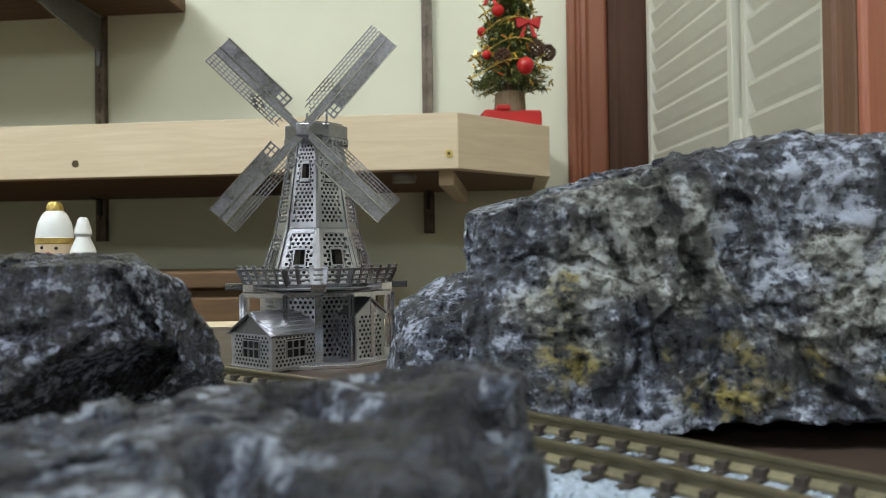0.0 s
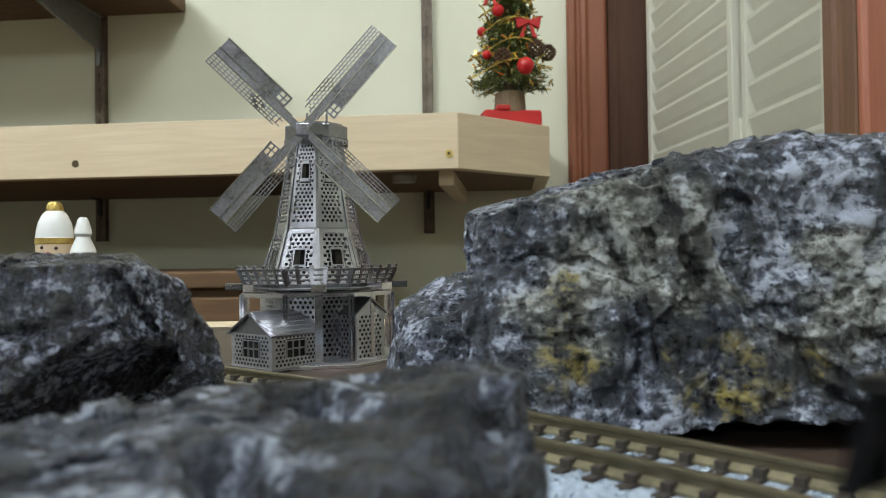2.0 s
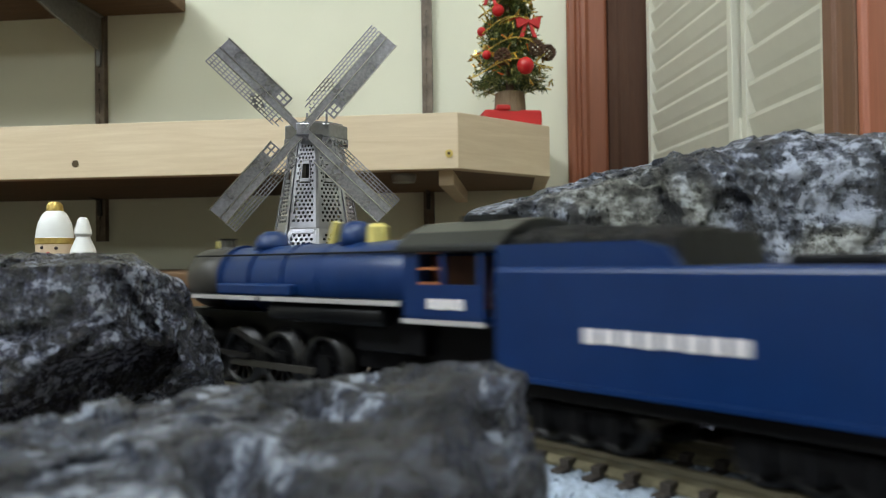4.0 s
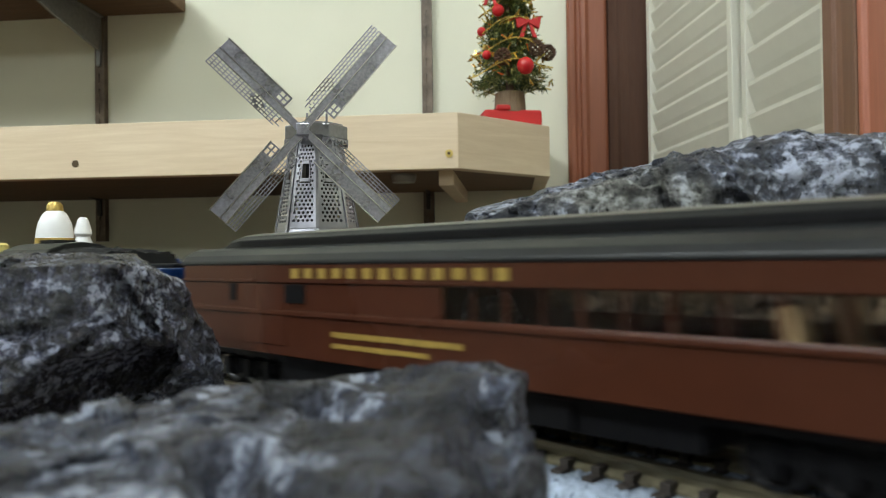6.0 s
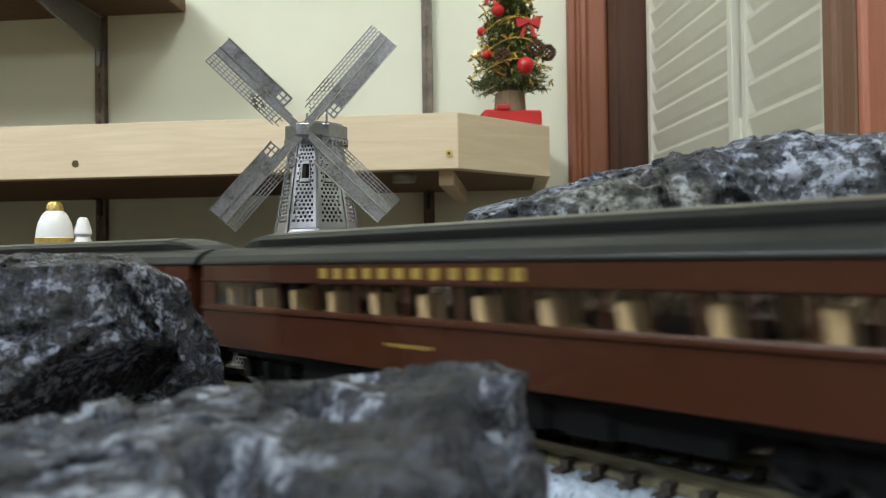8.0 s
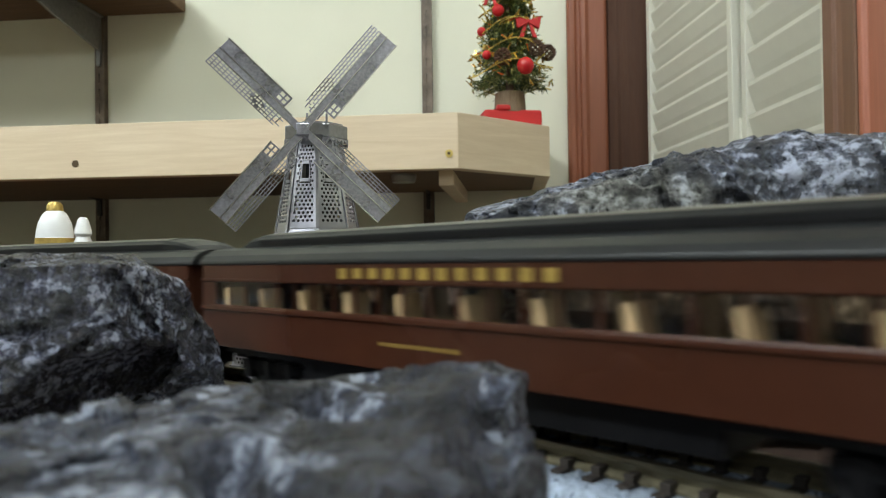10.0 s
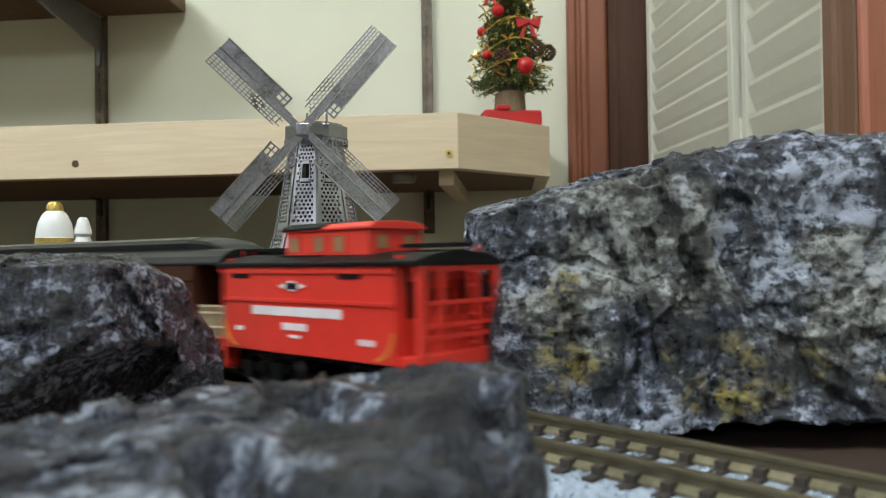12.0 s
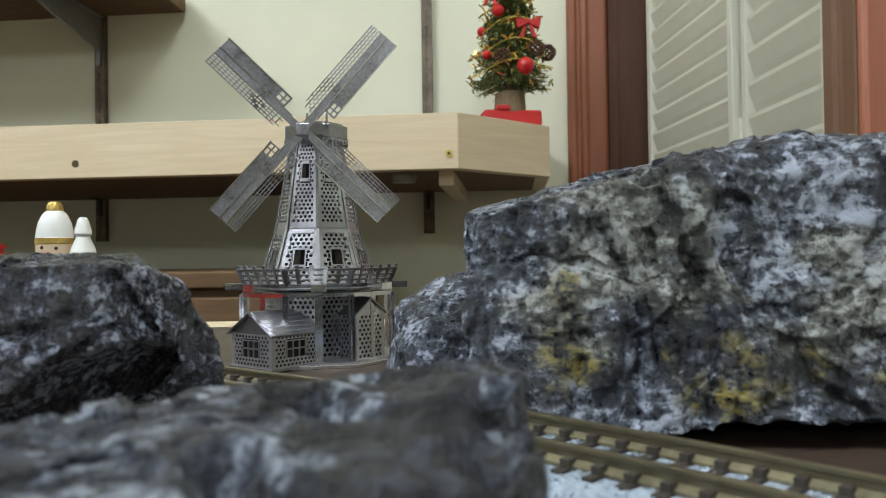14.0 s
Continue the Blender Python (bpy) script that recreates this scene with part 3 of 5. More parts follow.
    # cap
    part("cap", prism(B(), [p[:2] for p in ring(8.2, 0, 8, 0.5)], "z", 54.0, 57.4), M_STEEL_SHADED, w, bevel=0.3)
    part("cap_rim", prism(B(), [p[:2] for p in ring(7.0, 0, 8, 0.5)], "z", 57.4, 58.0), M_STEEL, w)
    for i in range(8):
        a = ring(8.3, 54.0, 8, 0.5)
        p, q = Vector(a[i]), Vector(a[(i + 1) % 8])
        for k in range(5):
            c = lerp(p, q, (k + 0.5) / 5)
            bm = prism(B(), [(-0.7, 0), (0.7, 0), (0, -1.3)], "y", -0.12, 0.12)
            bm.transform(Matrix.Translation(c) @ Matrix.Rotation(math.atan2((q - p).y, (q - p).x), 4, "Z"))
            part("cap_tooth", bm, M_STEEL, w)
    for y in (-2.2, 2.4):
        part("finial", boxed(7.5, 8.0, y - 0.25, y + 0.25, 57.4, 59.6), M_STEEL, w)
    # wind shaft and sails
    part("wind_shaft", boxed(6, 17.0, -1.3, 1.3, 53.0, 55.6), M_STEEL_SHADED, w)
    hub = part("hub", boxed(-1.6, 1.6, -1.4, 1.4, -1.4, 1.4), M_STEEL_SAIL, w, bevel=0.2)
    hub.matrix_basis = pose(0.0180, -0.0031, 0.0537, 0, -2, 0)
    for k, (ang, end) in enumerate(((50, 29.2), (136, 25.6), (229, 26.8), (316, 26.4))):
        # each sail lies in its own plane: local z along the sail, local y across it
        s = part("sail_stock", boxed(-0.35, 0.25, -1.0, 0.62, 0.5, end), M_STEEL_SAIL, hub)
        s.matrix_basis = pose(0, 0, 0, ang - 90, 0, 0)
        bm = boxed(-0.14, 0.14, 0.95, 3.6, 9.4, end)
        box(bm, -0.3, -0.14, 0.62, 0.95, 4.0, end)
        for y in (0.95, 2.1, 3.25):
            box(bm, -0.14, 0.14, y, y + 0.35, 6.6, 9.4)
        for z in (6.6, 7.9):
            box(bm, -0.14, 0.14, 0.95, 3.6, z, z + 0.35)
        p = part("sail_board", bm, M_STEEL_SAIL, hub, "violet-grey steel board")
        p.matrix_basis = s.matrix_basis
        # shiny strips added as the highlight along the sail's edges
        for y0, y1, za in ((3.46, 3.70, 6.6), (0.56, 0.76, 4.0), (-1.10, -0.90, 2.0)):
            p = part("sail_edge_glint", boxed(0.1, 0.42, y0, y1, za, end), M_STEEL_SHINY, hub, "bright strip standing for the glint along the sail's edge")
            p.matrix_basis = s.matrix_basis
        bm = B()
        rungs, step = 19, (end - 4.4) / 19
        for i in range(5):
            y = -1.0 - i * 0.68
            box(bm, -0.1, 0.1, y - 0.11, y + 0.11, 4.4 + (step * (i % 3) if i > 1 else 0), end)
        for i in range(4):
            ya, yb = -1.0 - (i + 1) * 0.68, -1.0 - i * 0.68
            for r in range(rungs + 1):
                z = end - r * step - (step / 2 if k == 0 and i % 2 else 0.0)
                if z > 4.4 + step * 0.4 * i:
                    box(bm, -0.12, 0.08, ya, yb, z - 0.12, z + 0.12)
        if k == 1:
            for y, z in ((-2.36, 11.6), (-1.68, 12.7), (-3.04, 10.5), (-1.68, 9.4)):
                box(bm, -0.08, 0.06, y - 0.68, y, z, z + step)
        p = part("sail_lattice", bm, M_STEEL_SAIL, hub, "open steel lattice")
        p.matrix_basis = s.matrix_basis
    # gabled porch between the posts
    porch = part("porch", boxed(-4.6, 4.6, -4.6, 4.6, 0.6, 1.0), M_STEEL_LOW, w, "perforated porch with a small gabled roof")
    porch.matrix_basis = pose(0.0098, 0.0092, 0.0, 0, 0, 38)
    for a, b in (((4.4, -4.4), (4.4, 4.4)), ((-4.4, -4.4), (4.4, -4.4)), ((4.4, 4.4), (-4.4, 4.4))):
        plate("porch_wall", sheet(B(), (*a, 1.0), (*b, 1.0), (*b, 12.0), (*a, 12.0), 6, 10, 0.66, [], 0.07), M_STEEL_LOW, porch)
    part("porch_gable", prism(B(), [(-4.4, 12.0), (4.4, 12.0), (0, 15.2)], "x", -4.2, 4.3), M_STEEL_LOW, porch)
    for sgn in (-1, 1):
        part("porch_roof", bar(B(), (0, sgn * 5.0, 11.7), (0, 0, 15.4), 10.0, 0.3, (0, sgn * 0.6, 0.8)), M_STEEL_SHADED, porch)
    # black block put in as the porch's inner shade
    part("porch_shade_fill", boxed(-3.9, 3.9, -3.9, 3.9, 1.0, 11.6), M_BRACKET_DARK, porch, "black block standing for the shade inside the porch")
    # annex hut beside the base
    hut = part("annex", boxed(-7.0, 7.0, -7.8, 7.8, 0.4, 0.9), M_STEEL, w, "small perforated hut with a shingled roof")
    hut.matrix_basis = pose(0.0142, -0.0098, 0.0, 0, 0, -50)
    x0, x1, y0, y1, z1 = -6.6, 6.6, -7.4, 7.4, 8.3
    for a, b in (((x1, y0), (x1, y1)), ((x0, y1), (x0, y0)), ((x0, y0), (x1, y0)), ((x1, y1), (x0, y1))):
        bm = sheet(B(), (*a, 0.9), (*b, 0.9), (*b, z1), (*a, z1), 11, 8, 0.6, [(0.3, 0.7, 0.3, 0.78)], 0.06)
        ob = part("annex_wall", bm, M_STEEL_LOW, hut)
        m = Vector(b) - Vector(a)
        fr = B()
        for u in (0.3, 0.433, 0.567, 0.7):
            c = lerp(Vector(a), Vector(b), u)
            bar(fr, (c.x, c.y, 0.9 + 7.4 * 0.3), (c.x, c.y, 0.9 + 7.4 * 0.78), 0.35, 0.3, (m.y, -m.x, 0))
        c0, c1 = lerp(Vector(a), Vector(b), 0.3), lerp(Vector(a), Vector(b), 0.7)
        bar(fr, (c0.x, c0.y, 5.0), (c1.x, c1.y, 5.0), 0.3, 0.35)
        part("annex_window", fr, M_STEEL, hut)
    # the hut's inner shade, built as a black block
    part("annex_shade_fill", boxed(-5.9, 5.9, -6.7, 6.7, 0.9, 8.0), M_BRACKET_DARK, hut, "black block standing for the shade inside the hut")
    # the ridge runs across the hut (x), gables on both x sides
    part("gable", prism(B(), [(-7.4, 8.3), (7.4, 8.3), (0, 12.5)], "x", -6.5, 6.5), M_STEEL_SHADED, hut)
    for sgn in (-1, 1):
        sl = Vector((0, sgn * 8.3, 7.9)), Vector((0, 0, 12.8))
        part("roof", bar(B(), (0, sl[0].y, sl[0].z), (0, sl[1].y, sl[1].z), 15.0, 0.3, (0, sgn * 0.51, 0.86)), M_STEEL_SHADED, hut)
        for r in range(6):
            for c in range(13):
                t0 = r / 6
                x = -7.4 + (c + 0.5 * (r % 2)) * 1.13
                if x + 1.0 > 7.6:
                    continue
                p, q = lerp(sl[0], sl[1], t0), lerp(sl[0], sl[1], t0 + 0.2)
                nrm = Vector((0, sgn * (12.8 - 7.9), 8.3)).normalized()
                a = p + nrm * 0.38
                b = q + nrm * 0.2
                part("shingle", bar(B(), (x + 0.5, a.y, a.z), (x + 0.5, b.y, b.z), 1.0, 0.16, nrm), M_STEEL_LOW, hut)


windmill()


# ---------------------------------------------------------------- shelves and wall fittings
def on_wall(x, y, z, rz=0.0):
    """A pose in the turned frame of the shelf wall: x along it, y towards it, in metres."""
    return pose(0, 0, 0, 0, 0, TURN) @ pose(x, y, z, 0, 0, rz)


M_BRASS_SCREW = plain("brass_screw", (0.70, 0.55, 0.18), 0.3, 0.8, 0.1, 500, 0)
M_BRONZE = plain("dark_bronze", (0.10, 0.07, 0.04), 0.4, 0.6, 0.2, 500, 0)


def pine_shelf():
    t = thing("wall_shelf", "pale pine shelf with a deep front board and cut corner", "shelf", on_wall(0, 0, 0))
    z0, z1 = 130, 195.5
    th = 19
    out = [(-1050, 848), (-62.3, 848), (48.1, 958), (48.1, 1146), (-1050, 1146)]
    part("shelf_board", prism(B(), [(-1050, 848 + th), (-70, 848 + th), (48.1 - th, 966), (48.1 - th, 1146), (-1050, 1146)], "z", 168, 195), M_BROWN_WOOD, t, "darker brown shelf board")
    part("bottom_panel", prism(B(), [(-1050, 848 + th), (-70, 848 + th), (48.1 - th, 966), (48.1 - th, 1146), (-1050, 1146)], "z", 131, 143), M_BROWN_WOOD, t, "brown bottom panel")
    k = th * 0.4142
    part("front_board", prism(B(), [(-1050, 848), (-62.3, 848), (-62.3 - k, 848 + th), (-1050, 848 + th)], "z", z0, z1), M_PINE, t, bevel=0.8)
    part("corner_board", prism(B(), [(-62.3, 848), (48.1, 958), (48.1 - th, 958 + k), (-62.3 - k, 848 + th)], "z", z0, z1), M_PINE, t, bevel=0.8)
    part("end_board", prism(B(), [(48.1, 958), (48.1, 1146), (48.1 - th, 1146), (48.1 - th, 958 + k)], "z", z0, z1), M_PINE, t, bevel=0.8)
    part("corner_block", boxed(-88, -70, 872, 1138, 113, 130.8), M_PINE, t, bevel=0.8)
    part("screw", lathe(lathe(B(), [(4.6, 846.6), (4.6, 848.2)], "y", (-73, 0, 147.5), 20), [(2.4, 846.2), (2.6, 846.8)], "y", (-73, 0, 147.5), 16), M_BRASS_SCREW, t, "brass screw with cup washer")
    part("screw_recess", lathe(B(), [(1.9, 845.8), (1.9, 846.3)], "y", (-73, 0, 147.5), 14), M_BRONZE, t, "dark screw recess")
    part("screw_hole", lathe(B(), [(4.2, 847.2), (4.6, 848.2)], "y", (-531, 0, 147.5), 20), M_BRONZE, t, "dark plugged screw hole")
    part("lamp_puck", lathe(B(), [(14, 121), (16, 128), (16, 131)], "z", (-135, 905, 0), 24), M_BRACKET_GREY, t, "small metal disc under the board")


pine_shelf()


def shelf_upright(x, z0, z1):
    t = thing("shelf_upright", "slotted bronze metal shelf upright screwed to the wall", "shelf upright", on_wall(x, WALL_N, 0), group="shelf uprights")
    c = B()
    for a, b in ((-8, -5.5), (5.5, 8)):
        box(c, a, b, -12, -0.5, z0, z1)
    part("channel", c, M_SHELF_METAL, t)
    f = B()
    z = z0
    k = 0
    while z < z1:
        box(f, -5.5, -1.8, -11.5, -9.5, z, min(z + 25, z1))
        box(f, 1.8, 5.5, -11.5, -9.5, z, min(z + 25, z1))
        box(f, -1.8, 1.8, -11.5, -9.5, z, min(z + 9, z1))
        z += 25
    part("slotted_face", f, M_SHELF_METAL, t)
    part("backing", boxed(-5.5, 5.5, -8.8, -1, z0, z1), M_SHELF_METAL, t)


shelf_upright(-0.670, 62, 700)
shelf_upright(-0.131, 66, 700)


def bracket(x, z, mat, label, depth=255, drop=38):
    t = thing("shelf_bracket", label, "shelf bracket", on_wall(x, WALL_N, 0), group="shelf brackets")
    part("arm", prism(B(), [(-14, z), (-depth, z), (-depth, z - 8), (-depth * 0.55, z - drop * 0.62), (-14, z - drop)], "x", -2, 2), mat, t, bevel=0.6)
    part("flange", boxed(-9, 9, -depth, -14, z - 0.5, z + 1.8), mat, t)
    part("hook_plate", boxed(-3.2, 3.2, -16, -11, z - drop - 24, z - 1), mat, t)


bracket(-0.670, 165, M_BRACKET_DARK, "black metal bracket under the pine shelf")
bracket(-0.131, 165, M_BRACKET_DARK, "black metal bracket under the pine shelf", 250)
bracket(-0.670, 428, M_BRACKET_GREY, "grey metal bracket under the upper shelf", 250, 55)


def upper_shelf():
    t = thing("wall_shelf", "dark brown wooden upper wall shelf", "shelf", on_wall(0, 0, 0))
    part("shelf_board", boxed(-1300, -524, 880, 1141, 431, 456), M_BROWN_WOOD, t, bevel=1.5)


upper_shelf()


def cabinet():
    t = thing("cabinet", "brown wooden low cabinet against the wall", "cabinet", on_wall(0, 0, 0))
    part("carcass", boxed(-1400, -215, 800, 1145, -750, -4), M_BROWN_WOOD, t, bevel=2)
    part("top", boxed(-1410, -205, 785, 1146, -3.8, 15), M_BROWN_WOOD, t, "brown wooden top", bevel=2)
    for k in range(3):
        x = -1390 + k * 394
        d = part("drawer", boxed(x, x + 384, 781, 799.8, -240, -14), M_BROWN_WOOD, t, bevel=2)
        part("drawer_knob", lathe(B(), [(9, 758), (11, 766), (5, 772), (5, 781)], "y", (x + 192, 0, -120), 20), M_BRONZE, d)


cabinet()


# ---------------------------------------------------------------- window corner with shutters
def trim_post(name, label, mat, pts, z0=-750, z1=1640, turned=True):
    ob = part(name, prism(B(), pts, "z", z0, z1), mat, bevel=1.5)
    if turned:
        ob.matrix_basis = on_wall(0, 0, 0)
    return tagged(ob, label, "window trim", kind="structure")


trim_post("trim_casing_north", "red-brown painted moulded window casing", M_RED_TRIM,
          [(86, 1149), (86, 1128), (90, 1124), (97, 1124), (99, 1127), (104, 1127), (106, 1121), (112, 1119), (117, 1122), (141, 1122), (145, 1125), (145, 1149)])
trim_post("trim_jamb_north", "dark brown window jamb", M_DARK_TRIM, [(146, 1149), (146, 1130), (160, 1128), (163, 1124), (212, 1116), (214, 1149)])
room_box("wall_east", "cream painted plaster wall with the window", "wall", M_WALL, 0.42, 0.50, 0.50, 1.6, -0.75, 1.65, False)
# paler copies of the two trims, with the light on the east side painted in
M_JAMB_LIT = wood("dark_trim_lit_side", (0.15, 0.075, 0.045), (0.20, 0.10, 0.06), (12, 12, 0.8), 8, 0.42)
M_CASING_LIT = wood("red_brown_trim_lit_side", (0.34, 0.12, 0.07), (0.42, 0.15, 0.09), (12, 12, 0.8), 8, 0.42)
trim_post("trim_jamb_east", "dark brown window jamb beside the shutters, coloured in its lit tone", M_JAMB_LIT,
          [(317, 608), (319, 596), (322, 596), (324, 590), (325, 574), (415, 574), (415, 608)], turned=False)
trim_post("trim_casing_east", "red-brown painted window casing, coloured in its lit tone", M_CASING_LIT, [(326, 573), (327, 568), (331, 566), (335, 470), (415, 470), (415, 573)], turned=False)


def shutter(far, near, pitch, label):
    """A hinged louvred panel between two plan points, in millimetres."""
    a, b = Vector((*far, 0)), Vector((*near, 0))
    L = (b - a).length
    d = (b - a).normalized()
    ang = math.degrees(math.atan2(d.y, d.x))
    t = thing("window_shutter", label, "window shutter", pose(far[0] * MM, far[1] * MM, 0, 0, 0, ang), group="louvred window shutters")
    # local x runs from the far stile to the near one, local -y faces into the room
    st = 11
    part("stile", boxed(0, st, -10, 12, -420, 1180), M_SHUTTER, t, bevel=1)
    part("stile", boxed(L - st, L, -10, 12, -420, 1180), M_SHUTTER, t, bevel=1)
    part("rail", boxed(st, L - st, -8, 10, -420, -360), M_SHUTTER, t, bevel=1)
    part("rail", boxed(st, L - st, -8, 10, 1120, 1180), M_SHUTTER, t, bevel=1)
    first, u = None, pitch
    for k in range(int(1440 / pitch)):
        z = -340 + k * pitch
        if first is None:
            bm = prism(B(), [(-u * 0.7, 0), (-u * 0.58, 1.6), (0, 2.4), (u * 0.58, 1.6), (u * 0.7, 0), (u * 0.58, -1.6), (0, -2.4), (-u * 0.58, -1.6)], "x", st + 0.6, L - st - 0.6)
            first = ob = part("louvre", bm, M_SHUTTER, t)
        else:
            ob = new("louvre", first.data)
            ob.parent = t
        ob.matrix_basis = pose(0, 0, z * MM, 109, 0, 0)
    return t


shutter((309, 1062), (328, 800), 29.0, "white painted louvred window shutter")
shutter((334, 790), (339, 622), 35.0, "white painted louvred window shutter beside the jamb")
hinge = tagged(part("shutter_hinge", lathe(boxed(325, 333, 790, 800, 152, 172), [(2.2, 150), (2.2, 174)], "z", (325, 794, 0), 10), M_SHUTTER), "small white painted shutter hinge", "hinge")


# ---------------------------------------------------------------- christmas tree
def christmas_tree():
    rng = random.Random(12)
    t = thing("christmas_tree", "small artificial christmas tree with red ornaments and gold tinsel", "christmas tree", pose(0.0905, 0.962, 0.1955, 0, 0, 8))
    M_NEEDLE = Mat("green_tree_needles")
    g = M_NEEDLE.t.nodes.new("ShaderNodeNewGeometry").outputs["Random Per Island"]
    M_NEEDLE.put("Base Color", M_NEEDLE.ramp(g, (0.0, (0.022, 0.050, 0.014)), (0.55, (0.10, 0.14, 0.035)), (1.0, (0.40, 0.42, 0.13)))).put("Roughness", 0.5)
    M_BALL = plain("red_ornament_gloss", (0.52, 0.018, 0.022), 0.25, 0, 0.06, 200, 0)
    M_RIBBON = plain("red_ribbon", (0.50, 0.02, 0.02), 0.55, 0, 0.12, 400, 0.1)
    M_TINSEL = plain("gold_tinsel", (0.85, 0.66, 0.20), 0.22, 0.9, 0.1, 500, 0)
    M_CONE = plain("brown_pine_cone", (0.11, 0.055, 0.030), 0.6, 0, 0.4, 300, 0.3)
    M_POT = plain("red_felt_pot", (0.50, 0.018, 0.016), 0.6, 0, 0.1, 300, 0.15)
    M_BARK = wood("pale_bark_trunk", (0.13, 0.085, 0.05), (0.24, 0.17, 0.10), (10, 10, 1), 40, 0.8)
    pot = part("pot", prism(B(), [(-38, -20), (38, -20), (38, 20), (-38, 20)], "z", 0, 21), M_POT, t, "red felt covered box base", bevel=3)
    part("bow_knot", boxed(-22, -4, -22, -12, 20, 27), M_POT, pot, bevel=2)
    part("trunk", lathe(B(), [(21, 19), (20, 34), (19, 46)], "z", (0, 0, 0), 22), M_BARK, t)
    part("stem", lathe(B(), [(5, 44), (2, 250)], "z", (0, 0, 0), 10), M_CONE, t)
    bm = B()

    def radius(z):
        return max(3.0, 57.0 * (1 - (z - 38) / 225) ** 0.8)

    tips = []
    for k in range(640):
        z = 56 + 186 * (rng.random() ** 1.35)
        a = rng.uniform(0, 2 * math.pi)
        r = radius(z) * rng.uniform(0.62, 1.02)
        tip = Vector((r * math.cos(a), r * math.sin(a), z - 6 + rng.uniform(-6, 6)))
        root = Vector((0, 0, z + rng.uniform(0, 10)))
        tips.append(tip)
        n = 34
        for i in range(n):
            c = lerp(root, tip, 0.30 + 0.70 * i / n)
            d = Vector((rng.uniform(-1, 1), rng.uniform(-1, 1), rng.uniform(-0.8, 0.8))).normalized()
            d = (d + (tip - root).normalized() * 0.7).normalized() * rng.uniform(5, 9)
            s = d.cross(Vector((rng.random(), rng.random(), 1))).normalized() * 0.8
            bm.faces.new([bm.verts.new(c - s), bm.verts.new(c + s), bm.verts.new(c + d)])
    crown = part("crown", bm, M_NEEDLE.m, t, "dark green bushy needles")
    for x, z, r in ((-22, 196, 10), (9, 70, 11), (-20, 146, 8), (-38, 124, 6), (30, 180, 5), (4, 225, 6), (-36, 88, 6)):
        y = -math.sqrt(max(1, radius(z) ** 2 - x * x)) * 0.98
        o = part("ornament", lathe(B(), [(r * math.cos(q), z + r * math.sin(q)) for q in [radians(-88 + 22 * i) for i in range(9)]], "z", (x, y, 0), 18), M_BALL, t, "glossy red ball", smooth=True)
    for x, z, s in ((17, 130, 1.0), (-30, 168, 0.8)):
        y = -radius(z) * 0.92
        b = B()
        for sg in (-1, 1):
            prism(b, [(0, z - 2 * s), (sg * 14 * s, z - 9 * s), (sg * 17 * s, z + 7 * s), (0, z + 2 * s)], "y", y - 3, y + 3)
            prism(b, [(0, z), (sg * 5 * s, z - 2 * s), (sg * 12 * s, z - 20 * s), (sg * 6 * s, z - 20 * s)], "y", y - 1, y + 1)
        for q in b.verts:
            q.co.x += x
        part("ribbon_bow", b, M_RIBBON, t, "red ribbon bow", bevel=1)
    for x, z in ((50, 98), (-18, 82), (28, 96), (-6, 172)):
        y = -math.sqrt(max(60, radius(z) ** 2 - x * x)) * 0.9
        b = B()
        for r in range(7):
            for i in range(8):
                a = 2 * math.pi * (i + 0.5 * (r % 2)) / 8
                rr = 9.5 * math.sin(math.pi * (r + 1.2) / 8.4)
                c = Vector((x + rr * math.cos(a), y + rr * math.sin(a), z - 9 + r * 3))
                bar(b, tuple(c - Vector((math.cos(a), math.sin(a), 0)) * 3), tuple(c + Vector((math.cos(a), math.sin(a), 0.6)) * 2), 4.2, 1.2)
        part("pine_cone", b, M_CONE, t, "brown pine cone")
    for turn in range(5):
        b = B()
        last = None
        for i in range(70):
            z = 52 + turn * 38 + i * 0.6
            a = turn * 2.1 + i * 0.13
            r = radius(z) * 1.0 + 1
            p = Vector((r * math.cos(a), r * math.sin(a), z + 5 * math.sin(i * 0.4)))
            if last is not None:
                rod(b, last, p, 1.1, 5)
            last = p
            if i % 2 == 0:
                d = Vector((rng.uniform(-1, 1), rng.uniform(-1, 1), rng.uniform(-1, 1))).normalized() * rng.uniform(4, 8)
                bar(b, tuple(p), tuple(p + d * 1.3), 2.4, 0.2, (0.3, 0.5, 1))
        for i in range(46):
            z = 50 + turn * 38 + rng.uniform(0, 40)
            a, r = rng.uniform(0, 2 * math.pi), radius(z) * rng.uniform(0.92, 1.06)
            p = Vector((r * math.cos(a), r * math.sin(a), z))
            d = Vector((rng.uniform(-1, 1), rng.uniform(-1, 1), rng.uniform(-0.8, 0.8))).normalized() * rng.uniform(6, 12)
            bar(b, tuple(p), tuple(p + d), rng.uniform(1.6, 3.0), 0.3, (0.3, 0.5, 1))
        part("tinsel", b, M_TINSEL, t, "shiny gold tinsel strand")


christmas_tree()


